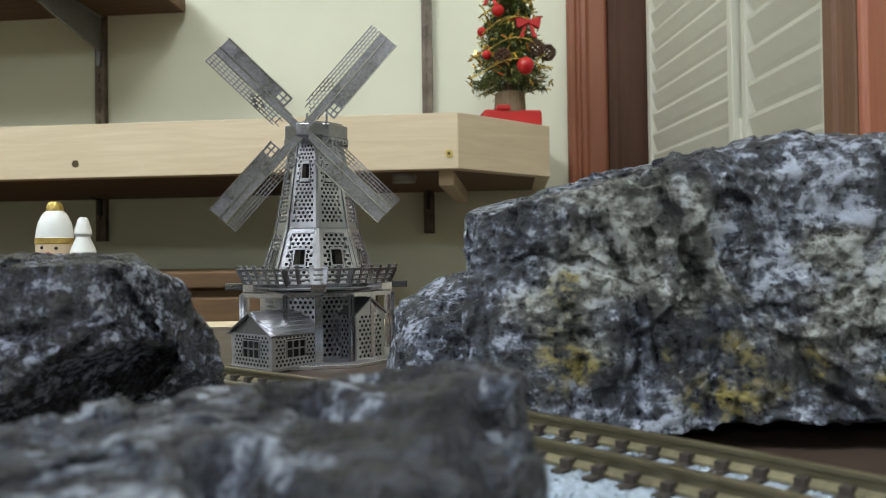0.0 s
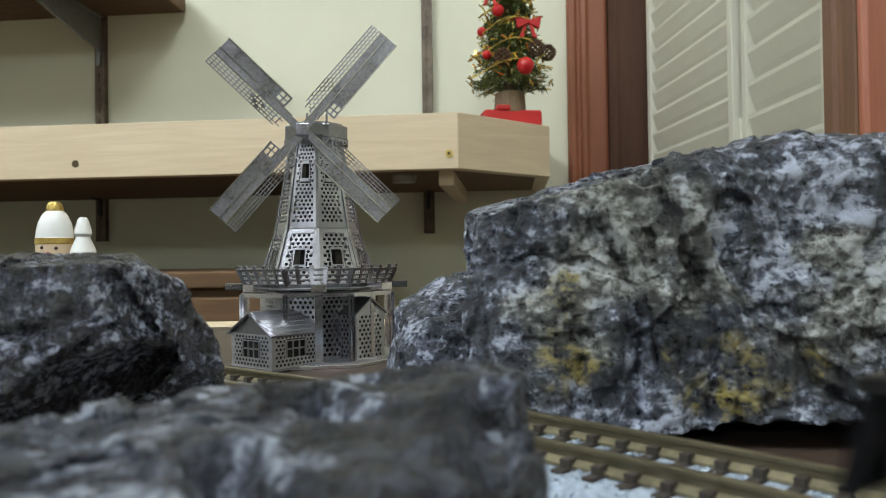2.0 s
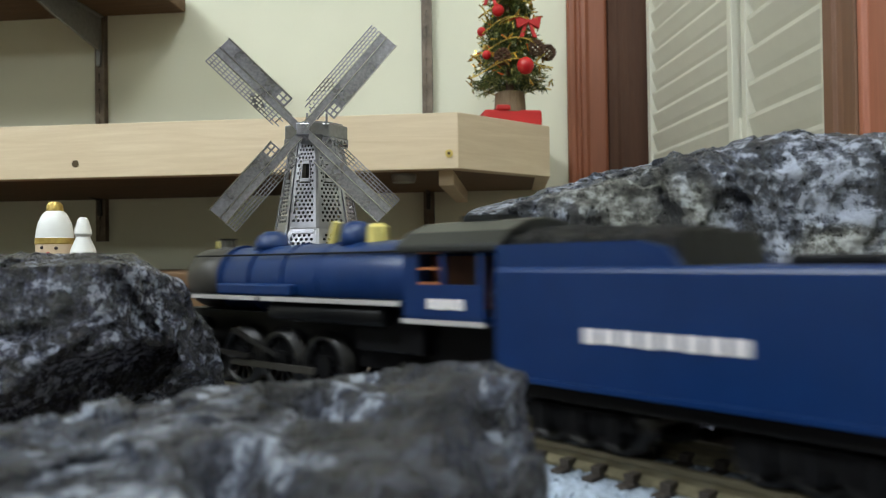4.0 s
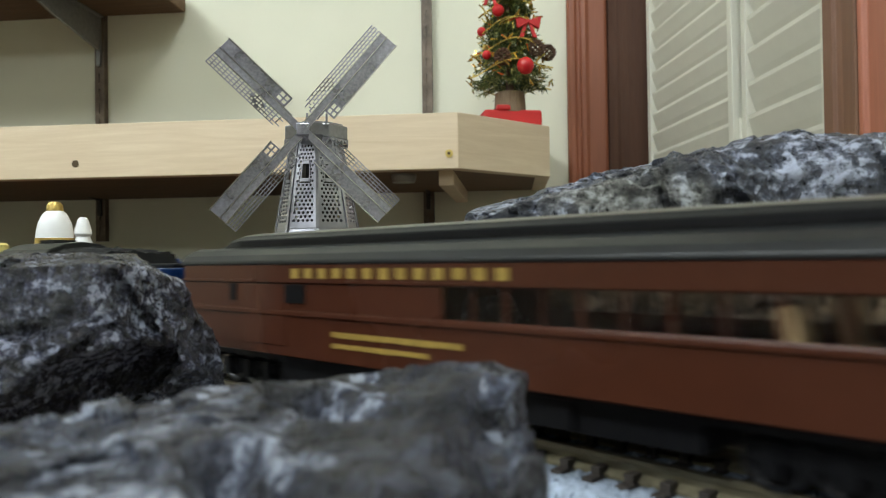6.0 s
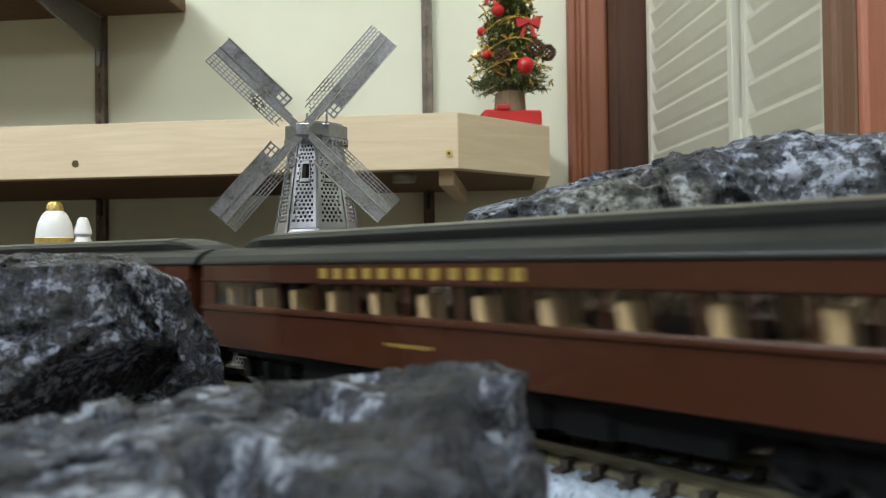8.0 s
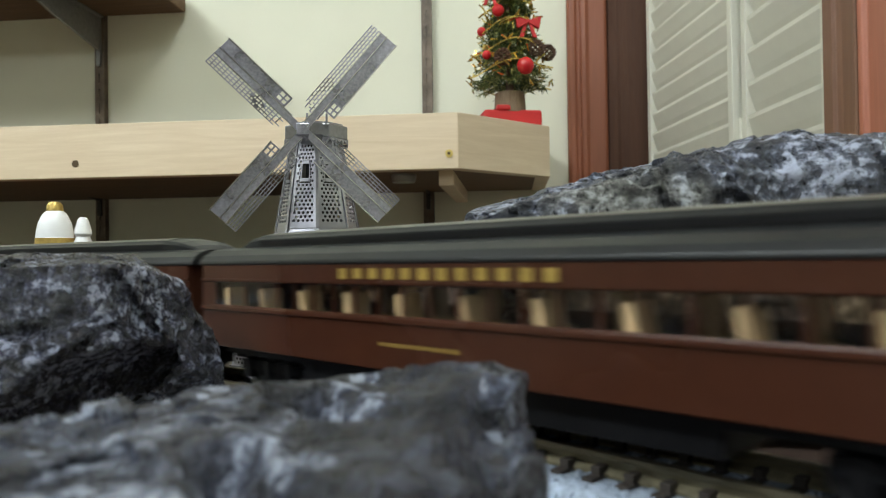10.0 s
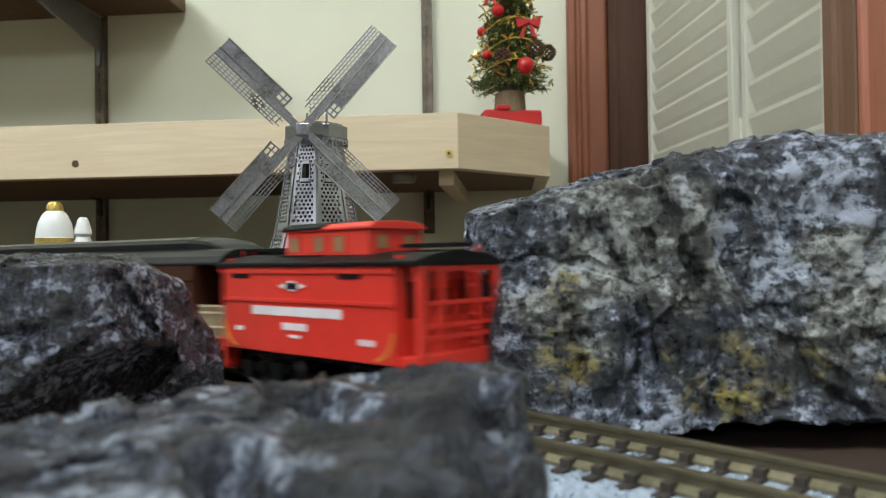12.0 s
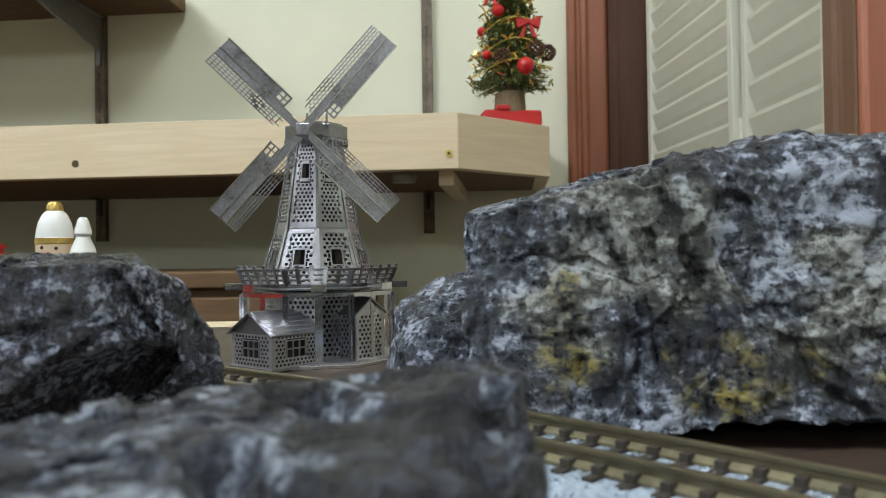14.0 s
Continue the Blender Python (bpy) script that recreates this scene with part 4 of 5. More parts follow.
# ---------------------------------------------------------------- wooden figures
def figure(name, label, cat, place, rows, mats, seg=36, dots=()):
    """One turned mesh: rows of (radius, height, material slot) and small painted bumps."""
    bm = B()
    lathe(bm, [r[:2] for r in rows], "z", (0, 0, 0), seg)
    bands = [(a[1], b[1], b[2]) for a, b in zip(rows, rows[1:])]
    slots = {}
    for f in bm.faces:
        z = f.calc_center_median().z
        for z0, z1, m in bands:
            if min(z0, z1) - 1e-4 <= z <= max(z0, z1) + 1e-4:
                slots[f.index] = f.material_index = m
    for a, z, rr, m in dots:
        r = next(lerp(p[0], q[0], (z - p[1]) / (q[1] - p[1])) for p, q in zip(rows, rows[1:]) if p[1] <= z <= q[1])
        old = set(bm.faces)
        bmesh.ops.create_icosphere(bm, subdivisions=2, radius=rr, matrix=Matrix.Translation((r * math.cos(a), r * math.sin(a), z)))
        for f in set(bm.faces) - old:
            f.material_index = m
    ob = part(name, bm, mats[0], smooth=True)
    for m in mats[1:]:
        ob.data.materials.append(m)
    ob.data.set_sharp_from_angle(angle=radians(35))
    ob.matrix_basis = pose(place[0] * MM, place[1] * MM, 0)
    return tagged(ob, label, cat, group="little figures on the table")


M_FIG_WHITE = plain("white_figure_paint", (0.80, 0.80, 0.80), 0.4, 0, 0.03, 300, 0.05)
M_FIG_GOLD = plain("gold_figure_paint", (0.48, 0.34, 0.10), 0.4, 0.7, 0.25, 900, 0.1)
M_FIG_WOOD = plain("bare_wood_face", (0.70, 0.54, 0.38), 0.5, 0, 0.08, 300, 0.05)
M_FIG_DARK = plain("dark_painted_dot", (0.03, 0.015, 0.015), 0.4, 0, 0.1, 300, 0)
M_FIG_PINK = plain("pink_painted_dot", (0.55, 0.12, 0.10), 0.4, 0, 0.1, 300, 0)
FRONT = math.atan2(-0.26, 0.1373)
figure("wooden_figure", "round white wooden figure with a gold-topped hat", "figurine", (-137.3, 260),
       [(6.6, 0, 0), (7.2, 1.5, 0), (7.0, 14, 0), (5.0, 20.5, 0), (5.2, 21, 2), (6.1, 25, 2), (6.15, 31.4, 2), (6.4, 31.6, 1), (6.35, 33.6, 1), (6.15, 33.8, 0), (6.0, 36, 0), (5.3, 39.2, 0),
        (3.9, 42.2, 0), (2.7, 43.2, 0), (2.8, 43.3, 1), (2.65, 45.2, 1), (1.9, 46.3, 1), (0.7, 46.6, 1)],
       [M_FIG_WHITE, M_FIG_GOLD, M_FIG_WOOD, M_FIG_DARK, M_FIG_PINK], dots=((FRONT - 0.72, 30.2, 0.62, 3), (FRONT + 0.05, 30.0, 0.62, 3), (FRONT - 0.36, 28.2, 0.6, 4)))
figure("wooden_figure", "slim plain white stepped wooden figure", "figurine", (-123.4, 252),
       [(5.0, 0, 0), (5.4, 2, 0), (5.2, 18, 0), (4.6, 26, 0), (3.9, 29.5, 0), (2.4, 33.0, 0), (2.2, 33.7, 0), (2.9, 34.7, 0), (2.6, 36.2, 0), (1.7, 39.4, 0), (1.3, 40.2, 0), (0.5, 40.4, 0)], [M_FIG_WHITE])


# ---------------------------------------------------------------- train
M_RED = plain("caboose_red_paint", (0.72, 0.042, 0.028), 0.36, 0, 0.08, 350, 0.05)
M_BLACK = plain("black_plastic", (0.005, 0.005, 0.006), 0.5, 0, 0.3, 700, 0.1, 0.0001, 0.2)
M_ROOF = plain("dark_roof_paint", (0.012, 0.013, 0.014), 0.4, 0, 0.2, 300, 0.1, 0.0001, 0.35)
M_ROOF_TOP = plain("olive_grey_roof_paint", (0.10, 0.098, 0.08), 0.5, 0, 0.12, 300, 0.1)
M_TUSCAN = plain("tuscan_brown_paint", (0.056, 0.019, 0.010), 0.30, 0, 0.12, 300, 0.05, 0.0001, 0.3)
M_TUSCAN_RED = plain("reddish_tuscan_paint", (0.064, 0.020, 0.010), 0.30, 0, 0.12, 300, 0.05, 0.0001, 0.3)
M_GOLD = plain("gold_lettering", (0.36, 0.24, 0.05), 0.5, 0, 0.2, 900, 0)
M_WHITE = plain("white_lettering", (0.78, 0.74, 0.76), 0.5, 0, 0.08, 900, 0)
M_EDGE = plain("grey_white_edge_paint", (0.42, 0.40, 0.40), 0.5, 0, 0.1, 900, 0)
M_BLUE = plain("loco_blue_paint", (0.004, 0.025, 0.108), 0.36, 0, 0.12, 300, 0.04, 0.0001, 0.4)
M_SMOKEBOX = plain("graphite_smokebox", (0.045, 0.041, 0.036), 0.5, 0.2, 0.25, 500, 0.1)
M_TYRE = plain("nickel_tyre", (0.055, 0.054, 0.055), 0.35, 0.9, 0.1, 900, 0.05)
M_BRASS = plain("yellow_brass_fitting", (0.72, 0.62, 0.20), 0.35, 0.2, 0.1, 900, 0)
M_CREAM = plain("cream_interior_plastic", (0.74, 0.66, 0.46), 0.5, 0, 0.06, 500, 0.05)
M_TAN = plain("tan_interior_plastic", (0.27, 0.18, 0.085), 0.55, 0, 0.12, 500, 0.05)
M_CAB_ORANGE = plain("orange_cab_interior", (0.40, 0.14, 0.05), 0.5, 0, 0.15, 500, 0)
M_YELLOW_STRIPE = plain("orange_yellow_stripe", (0.75, 0.28, 0.04), 0.45, 0, 0.1, 900, 0)
M_RAILING = plain("beige_railing", (0.52, 0.42, 0.27), 0.5, 0, 0.1, 900, 0)
M_GLASS = glass("window_glass", (0.62, 0.52, 0.42), 0.06)
VEHICLES, WHEELS = [], []


def wheelset(parent, x, z, r, gauge=4.6, spokes=0, face=None):
    """An axle with two wheels, which turns on its vehicle."""
    bm, spoke_list = B(), []
    rod(bm, (0, -gauge, 0), (0, gauge, 0), 0.6)
    for s in (-1, 1):
        w = s * gauge
        if spokes:
            for k in range(spokes):
                a = 2 * math.pi * k / spokes
                spoke_list.append(((0.9 * math.cos(a), w, 0.9 * math.sin(a)), ((r - 0.7) * math.cos(a), w, (r - 0.7) * math.sin(a))))
            lathe(bm, [(1.5, w - 0.6), (1.5, w + 0.8)], "y", seg=16)
        else:
            lathe(bm, [(r - 0.45, w - 0.5), (r - 0.45, w + 0.35)], "y", seg=22)
    ob = part("wheelset", bm, M_BLACK, parent)
    ob.matrix_basis = pose(x * MM, 0, z * MM)
    for p, q in spoke_list:
        part("spoke", bar(B(), p, q, 0.5, 0.6, (0, 1, 0)), M_BLACK, ob)
    for s in (-1, 1):
        w = s * gauge
        t = B()
        n = 30
        rings = []
        for rr, h in ((r - 0.75, -0.7), (r + 0.45, -0.75 * 1), (r + 0.45, -0.45), (r, -0.4), (r - 0.05, 0.85), (r - 0.75, 0.85)):
            rings.append([t.verts.new((rr * math.cos(2 * math.pi * k / n), w + s * h, rr * math.sin(2 * math.pi * k / n))) for k in range(n)])
        for a, b in zip(rings, rings[1:] + rings[:1]):
            for k in range(n):
                t.faces.new((a[k], a[(k + 1) % n], b[(k + 1) % n], b[k]))
        part("tyre", t, M_TYRE, ob, "bright nickel tyre", smooth=True)
    WHEELS.append((ob, x * MM, 0, z * MM, r * MM))
    return ob


def truck(veh, x, axles, r=2.7, name="truck"):
    """A bogie frame with its wheelsets."""
    span = axles[-1] - axles[0]
    bm = B()
    for s in (-1, 1):
        box(bm, axles[0] - 2.2, axles[-1] + 2.2, s * 6.0 - 0.5, s * 6.0 + 0.5, 2.6, 3.9)
        for a in axles:
            box(bm, a - 0.9, a + 0.9, s * 6.2 - 0.7, s * 6.2 + 0.7, 1.5, 4.2)
        for a, b in zip(axles, axles[1:]):
            m = (a + b) / 2
            for e in (-0.5, 0.0, 0.5):
                lathe(bm, [(0.36, 1.9), (0.36, 4.2)], "z", (m + e, s * 6.4, 0), 8)
    box(bm, -1.5, 1.5, -6, 6, 3.0, 5.0)
    for s in (-1, 1):
        box(bm, s * span / 2 + s * 2.0 - 0.4, s * span / 2 + s * 2.0 + 0.4, -6, 6, 2.6, 3.4)
    ob = part(name, bm, M_BLACK, veh)
    ob.matrix_basis = pose(x * MM, 0, 0)
    for a in axles:
        wheelset(ob, a, r, r)
    return ob


def coupler(veh, x, s):
    bm = boxed(min(x, x + s * 3.2), max(x, x + s * 3.2), -0.6, 0.6, 3.0, 4.3)
    box(bm, min(x + s * 2.2, x + s * 3.6), max(x + s * 2.2, x + s * 3.6), -1.4, 1.2, 2.9, 4.6)
    part("coupler", bm, M_BLACK, veh)


def bars(veh, name, mat, x0, x1, z0, z1, y, n, gap=0.35, seed=1, label=""):
    """Unreadable lettering as plain bars on a side."""
    rng = random.Random(seed)
    bm = B()
    w = (x1 - x0) / n
    for i in range(n):
        a = x0 + i * w
        box(bm, a + w * gap * 0.5, a + w * (1 - gap * 0.5), y - 0.02, y + 0.09, z0 + rng.uniform(0, 0.1), z1)
    return part(name, bm, mat, veh, label)


def caboose():
    v = thing("caboose", "bright red model caboose with cupola and black roof", "model railway car")
    W = 8.1
    x0, x1 = -16.1, 20.2
    part("side_wall", boxed(x0, x1, W - 0.6, W, 5.9, 18.0), M_RED, v, bevel=0.15)
    part("side_wall", boxed(x0, x1, -W, -W + 0.6, 5.9, 18.0), M_RED, v, bevel=0.15)
    for x, s, deep in ((x0, -1, 3.2), (x1, 1, 1.7)):
        bm = B()
        for a, b, c, d in ((-W + 0.6, -2.2, 6.2, 19.2), (2.2, W - 0.6, 6.2, 19.2), (-2.2, 2.2, 16.0, 19.6)):
            box(bm, x - 0.3, x + 0.3, a, b, c, d)
        part("end_wall", bm, M_RED, v)
        part("end_door", boxed(x - 0.15 - s * 0.3, x + 0.15 - s * 0.3, -2.2, 2.2, 6.2, 16.0), M_RED, v, bevel=0.1)
        part("end_door_window", boxed(x - 0.3 + s * 0.0, x + 0.02 + s * 0.1, -1.3, 1.3, 11.5, 15.0), M_BLACK, v)
        for y in (-5.0, 5.0):
            part("end_window", boxed(x + s * 0.25 - 0.1, x + s * 0.25 + 0.12, y - 1.3, y + 1.3, 11.5, 16.0), M_BLACK, v)
        e = x + s * deep
        part("platform", boxed(min(x, e), max(x, e), -W + 0.4, W - 0.4, 6.0, 7.0), M_RED, v, bevel=0.1)
        part("end_beam", boxed(e - 0.4, e + 0.4, -W + 0.2, W - 0.2, 5.2, 7.3), M_RED, v, bevel=0.1)
        for sy in (-1, 1):
            st = B()
            xa, xb = sorted((x + s * 0.2, x + s * (deep - 0.8)))
            ya, yb = sorted((sy * (W - 0.2), sy * (W - 2.6)))
            box(st, xa, xb, ya, yb, 2.6, 3.1)
            box(st, xa, xb, ya, yb, 4.4, 4.8)
            box(st, xa, xa + 0.5, ya, yb, 2.6, 6.2)
            box(st, xb - 0.5, xb, ya, yb, 2.6, 6.2)
            part("steps", st, M_RED, v, bevel=0.1)
            part("roof_post", boxed(e - 0.45, e + 0.45, sy * (W - 1.0) - 0.45, sy * (W - 1.0) + 0.45, 7.0, 18.6), M_RED, v)
            part("roof_post", boxed(e - 0.35, e + 0.35, sy * 3.4 - 0.35, sy * 3.4 + 0.35, 7.0, 19.0), M_RED, v)
        for z in (9.2, 10.6, 13.4):
            part("railing_bar", boxed(e - 0.25, e + 0.25, -W + 1.0, W - 1.0, z - 0.25, z + 0.25), M_RED, v)
        for k in range(9):
            y = (-0.88 + 0.22 * k) * (W - 1.0)
            part("baluster", boxed(e - 0.18, e + 0.18, y - 0.18, y + 0.18, 7.0, 13.4), M_RED, v)
        lad = B()
        for y in (-1.6, -3.6):
            box(lad, e + s * 0.2 - 0.15, e + s * 0.2 + 0.15, y * -s - 0.15, y * -s + 0.15, 7.0, 20.4)
        for k in range(7):
            box(lad, e + s * 0.2 - 0.12, e + s * 0.2 + 0.12, min(-1.6 * -s, -3.6 * -s), max(-1.6 * -s, -3.6 * -s), 8.0 + k * 1.8, 8.3 + k * 1.8)
        part("ladder", lad, M_RED, v)
        brake = lathe(B(), [(1.5, -0.1), (1.5, 0.1)], "x", (e, -5.2, 14.6), 16)
        part("brake_wheel", brake, M_BLACK, v)
        part("end_fascia", prism(B(), [(-W, 17.2), (W, 17.2), (W, 18.0), (5, 19.2), (0, 19.6), (-5, 19.2), (-W, 18.0)], "x", e - 0.25, e + 0.25), M_RED, v)
        coupler(v, e, s)
    xa, xb = x0 - 3.8, x1 + 2.2
    prof = [(-W - 0.45, 17.9), (W + 0.45, 17.9), (W + 0.45, 18.5), (5.2, 19.4), (0, 19.9), (-5.2, 19.4), (-W - 0.45, 18.5)]
    part("roof", prism(B(), prof, "x", xa, xb), M_BLACK, v, "black low-arched roof", bevel=0.15)
    part("roof_walk", boxed(xa - 0.4, -11.0, -1.8, 1.8, 20.2, 20.7), M_BLACK, v)
    part("roof_walk", boxed(9.4, xb + 0.4, -1.8, 1.8, 20.2, 20.7), M_BLACK, v)
    # cupola
    c0, c1, cw = -8.4, 9.1, 5.0
    cup = part("cupola", prism(B(), [(-cw, 18.4), (cw, 18.4), (cw, 22.7), (4, 23.3), (0, 23.5), (-4, 23.3), (-cw, 22.7)], "x", c0, c1), M_RED, v, "red cupola with small windows", bevel=0.15)
    part("cupola_roof", prism(B(), [(-cw - 0.4, 22.75), (cw + 0.4, 22.75), (cw + 0.4, 23.1), (4, 23.75), (0, 23.95), (-4, 23.75), (-cw - 0.4, 23.1)], "x", c0 - 0.5, c1 + 0.5), M_RED, cup, bevel=0.1)
    part("cupola_front_roof", prism(B(), [(-cw - 0.5, 22.9), (cw + 0.5, 22.9), (cw + 0.5, 23.3), (4, 23.95), (0, 24.15), (-4, 23.95), (-cw - 0.5, 23.3)], "x", 0.4, c1 + 0.7), M_BLACK, cup, "black roof panel", bevel=0.1)
    part("cupola_step", boxed(0.4, c1 + 0.2, -cw - 0.8, cw + 0.8, 18.6, 19.5), M_BLACK, v, bevel=0.1)
    for y in (-2.6, 2.6):
        part("cupola_end_window", boxed(c0 - 0.12, c0 + 0.1, y - 0.8, y + 0.8, 20.2, 22.0), M_TAN, cup)
    for x in (-2.6, 1.6, 7.0):
        for s in (-1, 1):
            wn = part("cupola_window", boxed(x - 1.05, x + 1.05, s * cw - 0.1, s * cw + 0.1, 19.9, 22.0), M_TAN, cup)
            fr = B()
            for a, b in ((-1.3, -1.0), (1.0, 1.3)):
                box(fr, x + a, x + b, s * cw - 0.2, s * cw + 0.2, 19.7, 22.2)
            box(fr, x - 1.3, x + 1.3, s * cw - 0.2, s * cw + 0.2, 22.0, 22.3)
            part("window_frame", fr, M_RED, wn)
    # side details
    for s in (-1, 1):
        y0, y1 = sorted((s * W, s * (W + 0.25)))
        part("belt_rail", boxed(x0, x1, y0, y1, 13.0, 13.45), M_RED, v)
        part("letter_board", boxed(x0, x1, y0, y1, 17.0, 17.5), M_RED, v)
        for x in (16.0, -8.0):
            part("vent_slot", boxed(x - 2.1, x + 2.1, y0 + (0 if s > 0 else 0.15), y1 - (0.15 if s > 0 else 0), 16.3, 16.9), M_BLACK, v)
    y = W + 0.02
    bars(v, "lettering", M_WHITE, -6.5, 13.2, 11.1, 12.4, y, 22, 0.12, 3, "white lettering on red")
    bars(v, "lettering", M_WHITE, 0.6, 6.0, 9.2, 10.2, y, 5, 0.2, 4)
    bars(v, "lettering", M_WHITE, 2.0, 4.6, 8.1, 8.6, y, 6, 0.3, 5)
    bars(v, "lettering", M_WHITE, 15.2, 17.4, 8.6, 9.3, y, 5, 0.3, 6)
    bars(v, "lettering", M_WHITE, -12.6, -9.6, 8.0, 8.8, y, 5, 0.3, 7)
    em = part("emblem", prism(B(), [(0.7, 15.25), (3.7, 14.5), (6.7, 15.25), (3.7, 16.0)], "y", y - 0.02, y + 0.08), M_WHITE, v, "pale diamond emblem with dark centre")
    part("emblem_centre", boxed(2.4, 5.0, y, y + 0.12, 14.8, 15.7), M_BLACK, em)
    for cx, s in ((x0 + 0.2, 1), (x1 - 0.2, -1)):
        bm = B()
        for k in range(7):
            a0, a1 = radians(8 + k * 11), radians(8 + (k + 1) * 11)
            bar(bm, (cx + s * 3.4 * (1 - math.cos(a0)), y + 0.05, 10.4 - 4.0 * math.sin(a0)), (cx + s * 3.4 * (1 - math.cos(a1)), y + 0.05, 10.4 - 4.0 * math.sin(a1)), 0.35, 0.2, (0, 1, 0))
        part("corner_stripe", bm, M_YELLOW_STRIPE, v, "orange curved corner handrail")
    part("underframe", boxed(x0, x1, -5.5, 5.5, 4.9, 6.2), M_BLACK, v)
    truck(v, -11.0, (-3.6, 3.6))
    truck(v, 12.5, (-3.6, 3.6))
    VEHICLES.append((v, 0.0560, 0.0115))


caboose()


def roof_profile(k=1.0):
    half = [(9.75, 18.2), (9.75, 18.7), (9.0, 19.6), (7.6, 20.4), (6.1, 20.8)]
    return half + [(-y, z) for y, z in half[::-1]]


def passenger_car(label, mat, front, rear, style, seed):
    """A heavyweight passenger car between two places on the train (mm)."""
    mid = (front + rear) / 2
    L = (front - rear) / 2
    v = thing("passenger_car", label, "model railway car", group="passenger cars of the train")
    W = 9.6
    bx0, bx1 = -L + (6.0 if style == "observation" else 1.2), L - 1.2
    w0, w1 = bx0 + 4.0, bx1 - 4.0
    if style == "combine":
        w1 = 360 - mid
    for s in (-1, 1):
        y0, y1 = sorted((s * (W - 0.6), s * W))
        part("lower_side", boxed(bx0, bx1, y0, y1, 6.1, 12.3), mat, v, bevel=0.12)
        part("letterboard", boxed(bx0, bx1, y0, y1, 15.7, 18.3), mat, v, bevel=0.12)
        part("side_end_panel", boxed(bx0, w0, y0, y1, 12.3, 15.7), mat, v)
        part("side_end_panel", boxed(w1, bx1, y0, y1, 12.3, 15.7), mat, v)
        y2, y3 = sorted((s * W, s * (W + 0.28)))
        part("belt_rail", boxed(bx0, bx1, y2, y3, 11.5, 12.1), mat, v, bevel=0.08)
        part("upper_rail", boxed(bx0, bx1, y2, y3, 15.9, 16.2), mat, v)
        yg = s * (W - 0.3)
        gl = part("window_glass", boxed(w0, w1, yg - 0.1, yg + 0.1, 12.3, 15.7), M_GLASS, v, "long strip of clear glazing")
        gl.visible_shadow = False
        n = int((w1 - w0) / 4.15)
        for i in range(1, n):
            x = w0 + (w1 - w0) * i / n
            wide = 0.22 if i % 2 else 0.12
            part("window_post", boxed(x - wide, x + wide, y0 + 0.25, y1 - 0.12 * (1 if s > 0 else 0), 12.3, 15.7), mat, v)
        if style == "combine":
            for x, ww in ((L - 16.5, 0.8), (L - 32, 2.2)):
                part("small_window", boxed(x - ww, x + ww, y2 - 0.05, y3 - 0.1, 13.2, 15.6), M_BLACK, v)
            part("baggage_door", boxed(L - 30, L - 20, y2 - 0.05, y3 - 0.15, 7.4, 15.6), mat, v, bevel=0.1)
    # floor and interior
    part("car_floor", boxed(bx0, bx1, -W + 0.6, W - 0.6, 6.2, 7.2), M_TAN, v)
    anchor, pitch = {"combine": (333.0, 8.35), "coach": (270.0, 8.35), "observation": (124.9, 9.8)}[style]
    k = -12
    while k < 13:
        x = anchor - mid + k * pitch
        k += 1
        if not w0 + 2 < x < w1 - 2 or (style == "combine" and x > 330 - mid):
            continue
        for s in (-1, 1):
            bm = prism(B(), [(-1.4, 7.2), (1.0, 7.2), (1.2, 10.8), (1.7, 14.6), (0.5, 14.9), (-0.2, 11.0), (-1.4, 10.6)], "y", min(s * 5.4, s * 8.6), max(s * 5.4, s * 8.6))
            for q in bm.verts:
                q.co.x += x
            part("seat", bm, M_CREAM, v, "cream plastic seat", bevel=0.15)
    part("aisle", boxed(w0, w1, -2.6, 2.6, 7.2, 9.4), M_TAN, v)
    # roof: arched lower deck, clerestory with rounded ends
    part("roof", prism(B(), roof_profile(), "x", -L + 0.2, L - 0.2), M_ROOF, v, "dark rounded roof", bevel=0.2)
    deck = B()
    cl = [(5.9, 20.4), (5.9, 21.9), (5.2, 22.5), (2.6, 22.95), (0, 23.05)]
    cl = cl + [(-y, z) for y, z in cl[-2::-1]]
    rows = []
    for x, q in ((-L + 4.0, 0.0), (-L + 6.0, 0.45), (-L + 8.5, 0.8), (-L + 12, 1.0), (L - 12, 1.0), (L - 8.5, 0.8), (L - 6.0, 0.45), (L - 4.0, 0.0)):
        rows.append([deck.verts.new((x, y * (0.75 + 0.25 * q), 20.3 + (z - 20.3) * (0.1 + 0.9 * q))) for y, z in cl])
    for a, b in zip(rows, rows[1:]):
        for i in range(len(cl) - 1):
            deck.faces.new((a[i], a[i + 1], b[i + 1], b[i]))
        deck.faces.new((a[-1], a[0], b[0], b[-1]))
    deck.faces.new(rows[0]), deck.faces.new(rows[-1])
    part("clerestory", deck, M_ROOF, v, "dark clerestory roof")
    part("roof_top", prism(B(), [(-4.9, 22.62), (-2.5, 23.0), (0, 23.1), (2.5, 23.0), (4.9, 22.62), (5.3, 22.5), (-5.3, 22.5)], "x", -L + 11.5, L - 11.5), M_ROOF_TOP, v, "olive-grey clerestory top")
    for s in (-1, 1):
        part("clerestory_strip", boxed(-L + 12, L - 12, s * 5.95 - 0.06, s * 5.95 + 0.06, 21.0, 21.7), M_BLACK, v)
    # ends
    for x, s in ((bx0, -1), (bx1, 1)):
        bm = B()
        for a, b in ((-W + 0.6, -3.0), (3.0, W - 0.6)):
            box(bm, x - 0.3, x + 0.3, a, b, 6.2, 18.3)
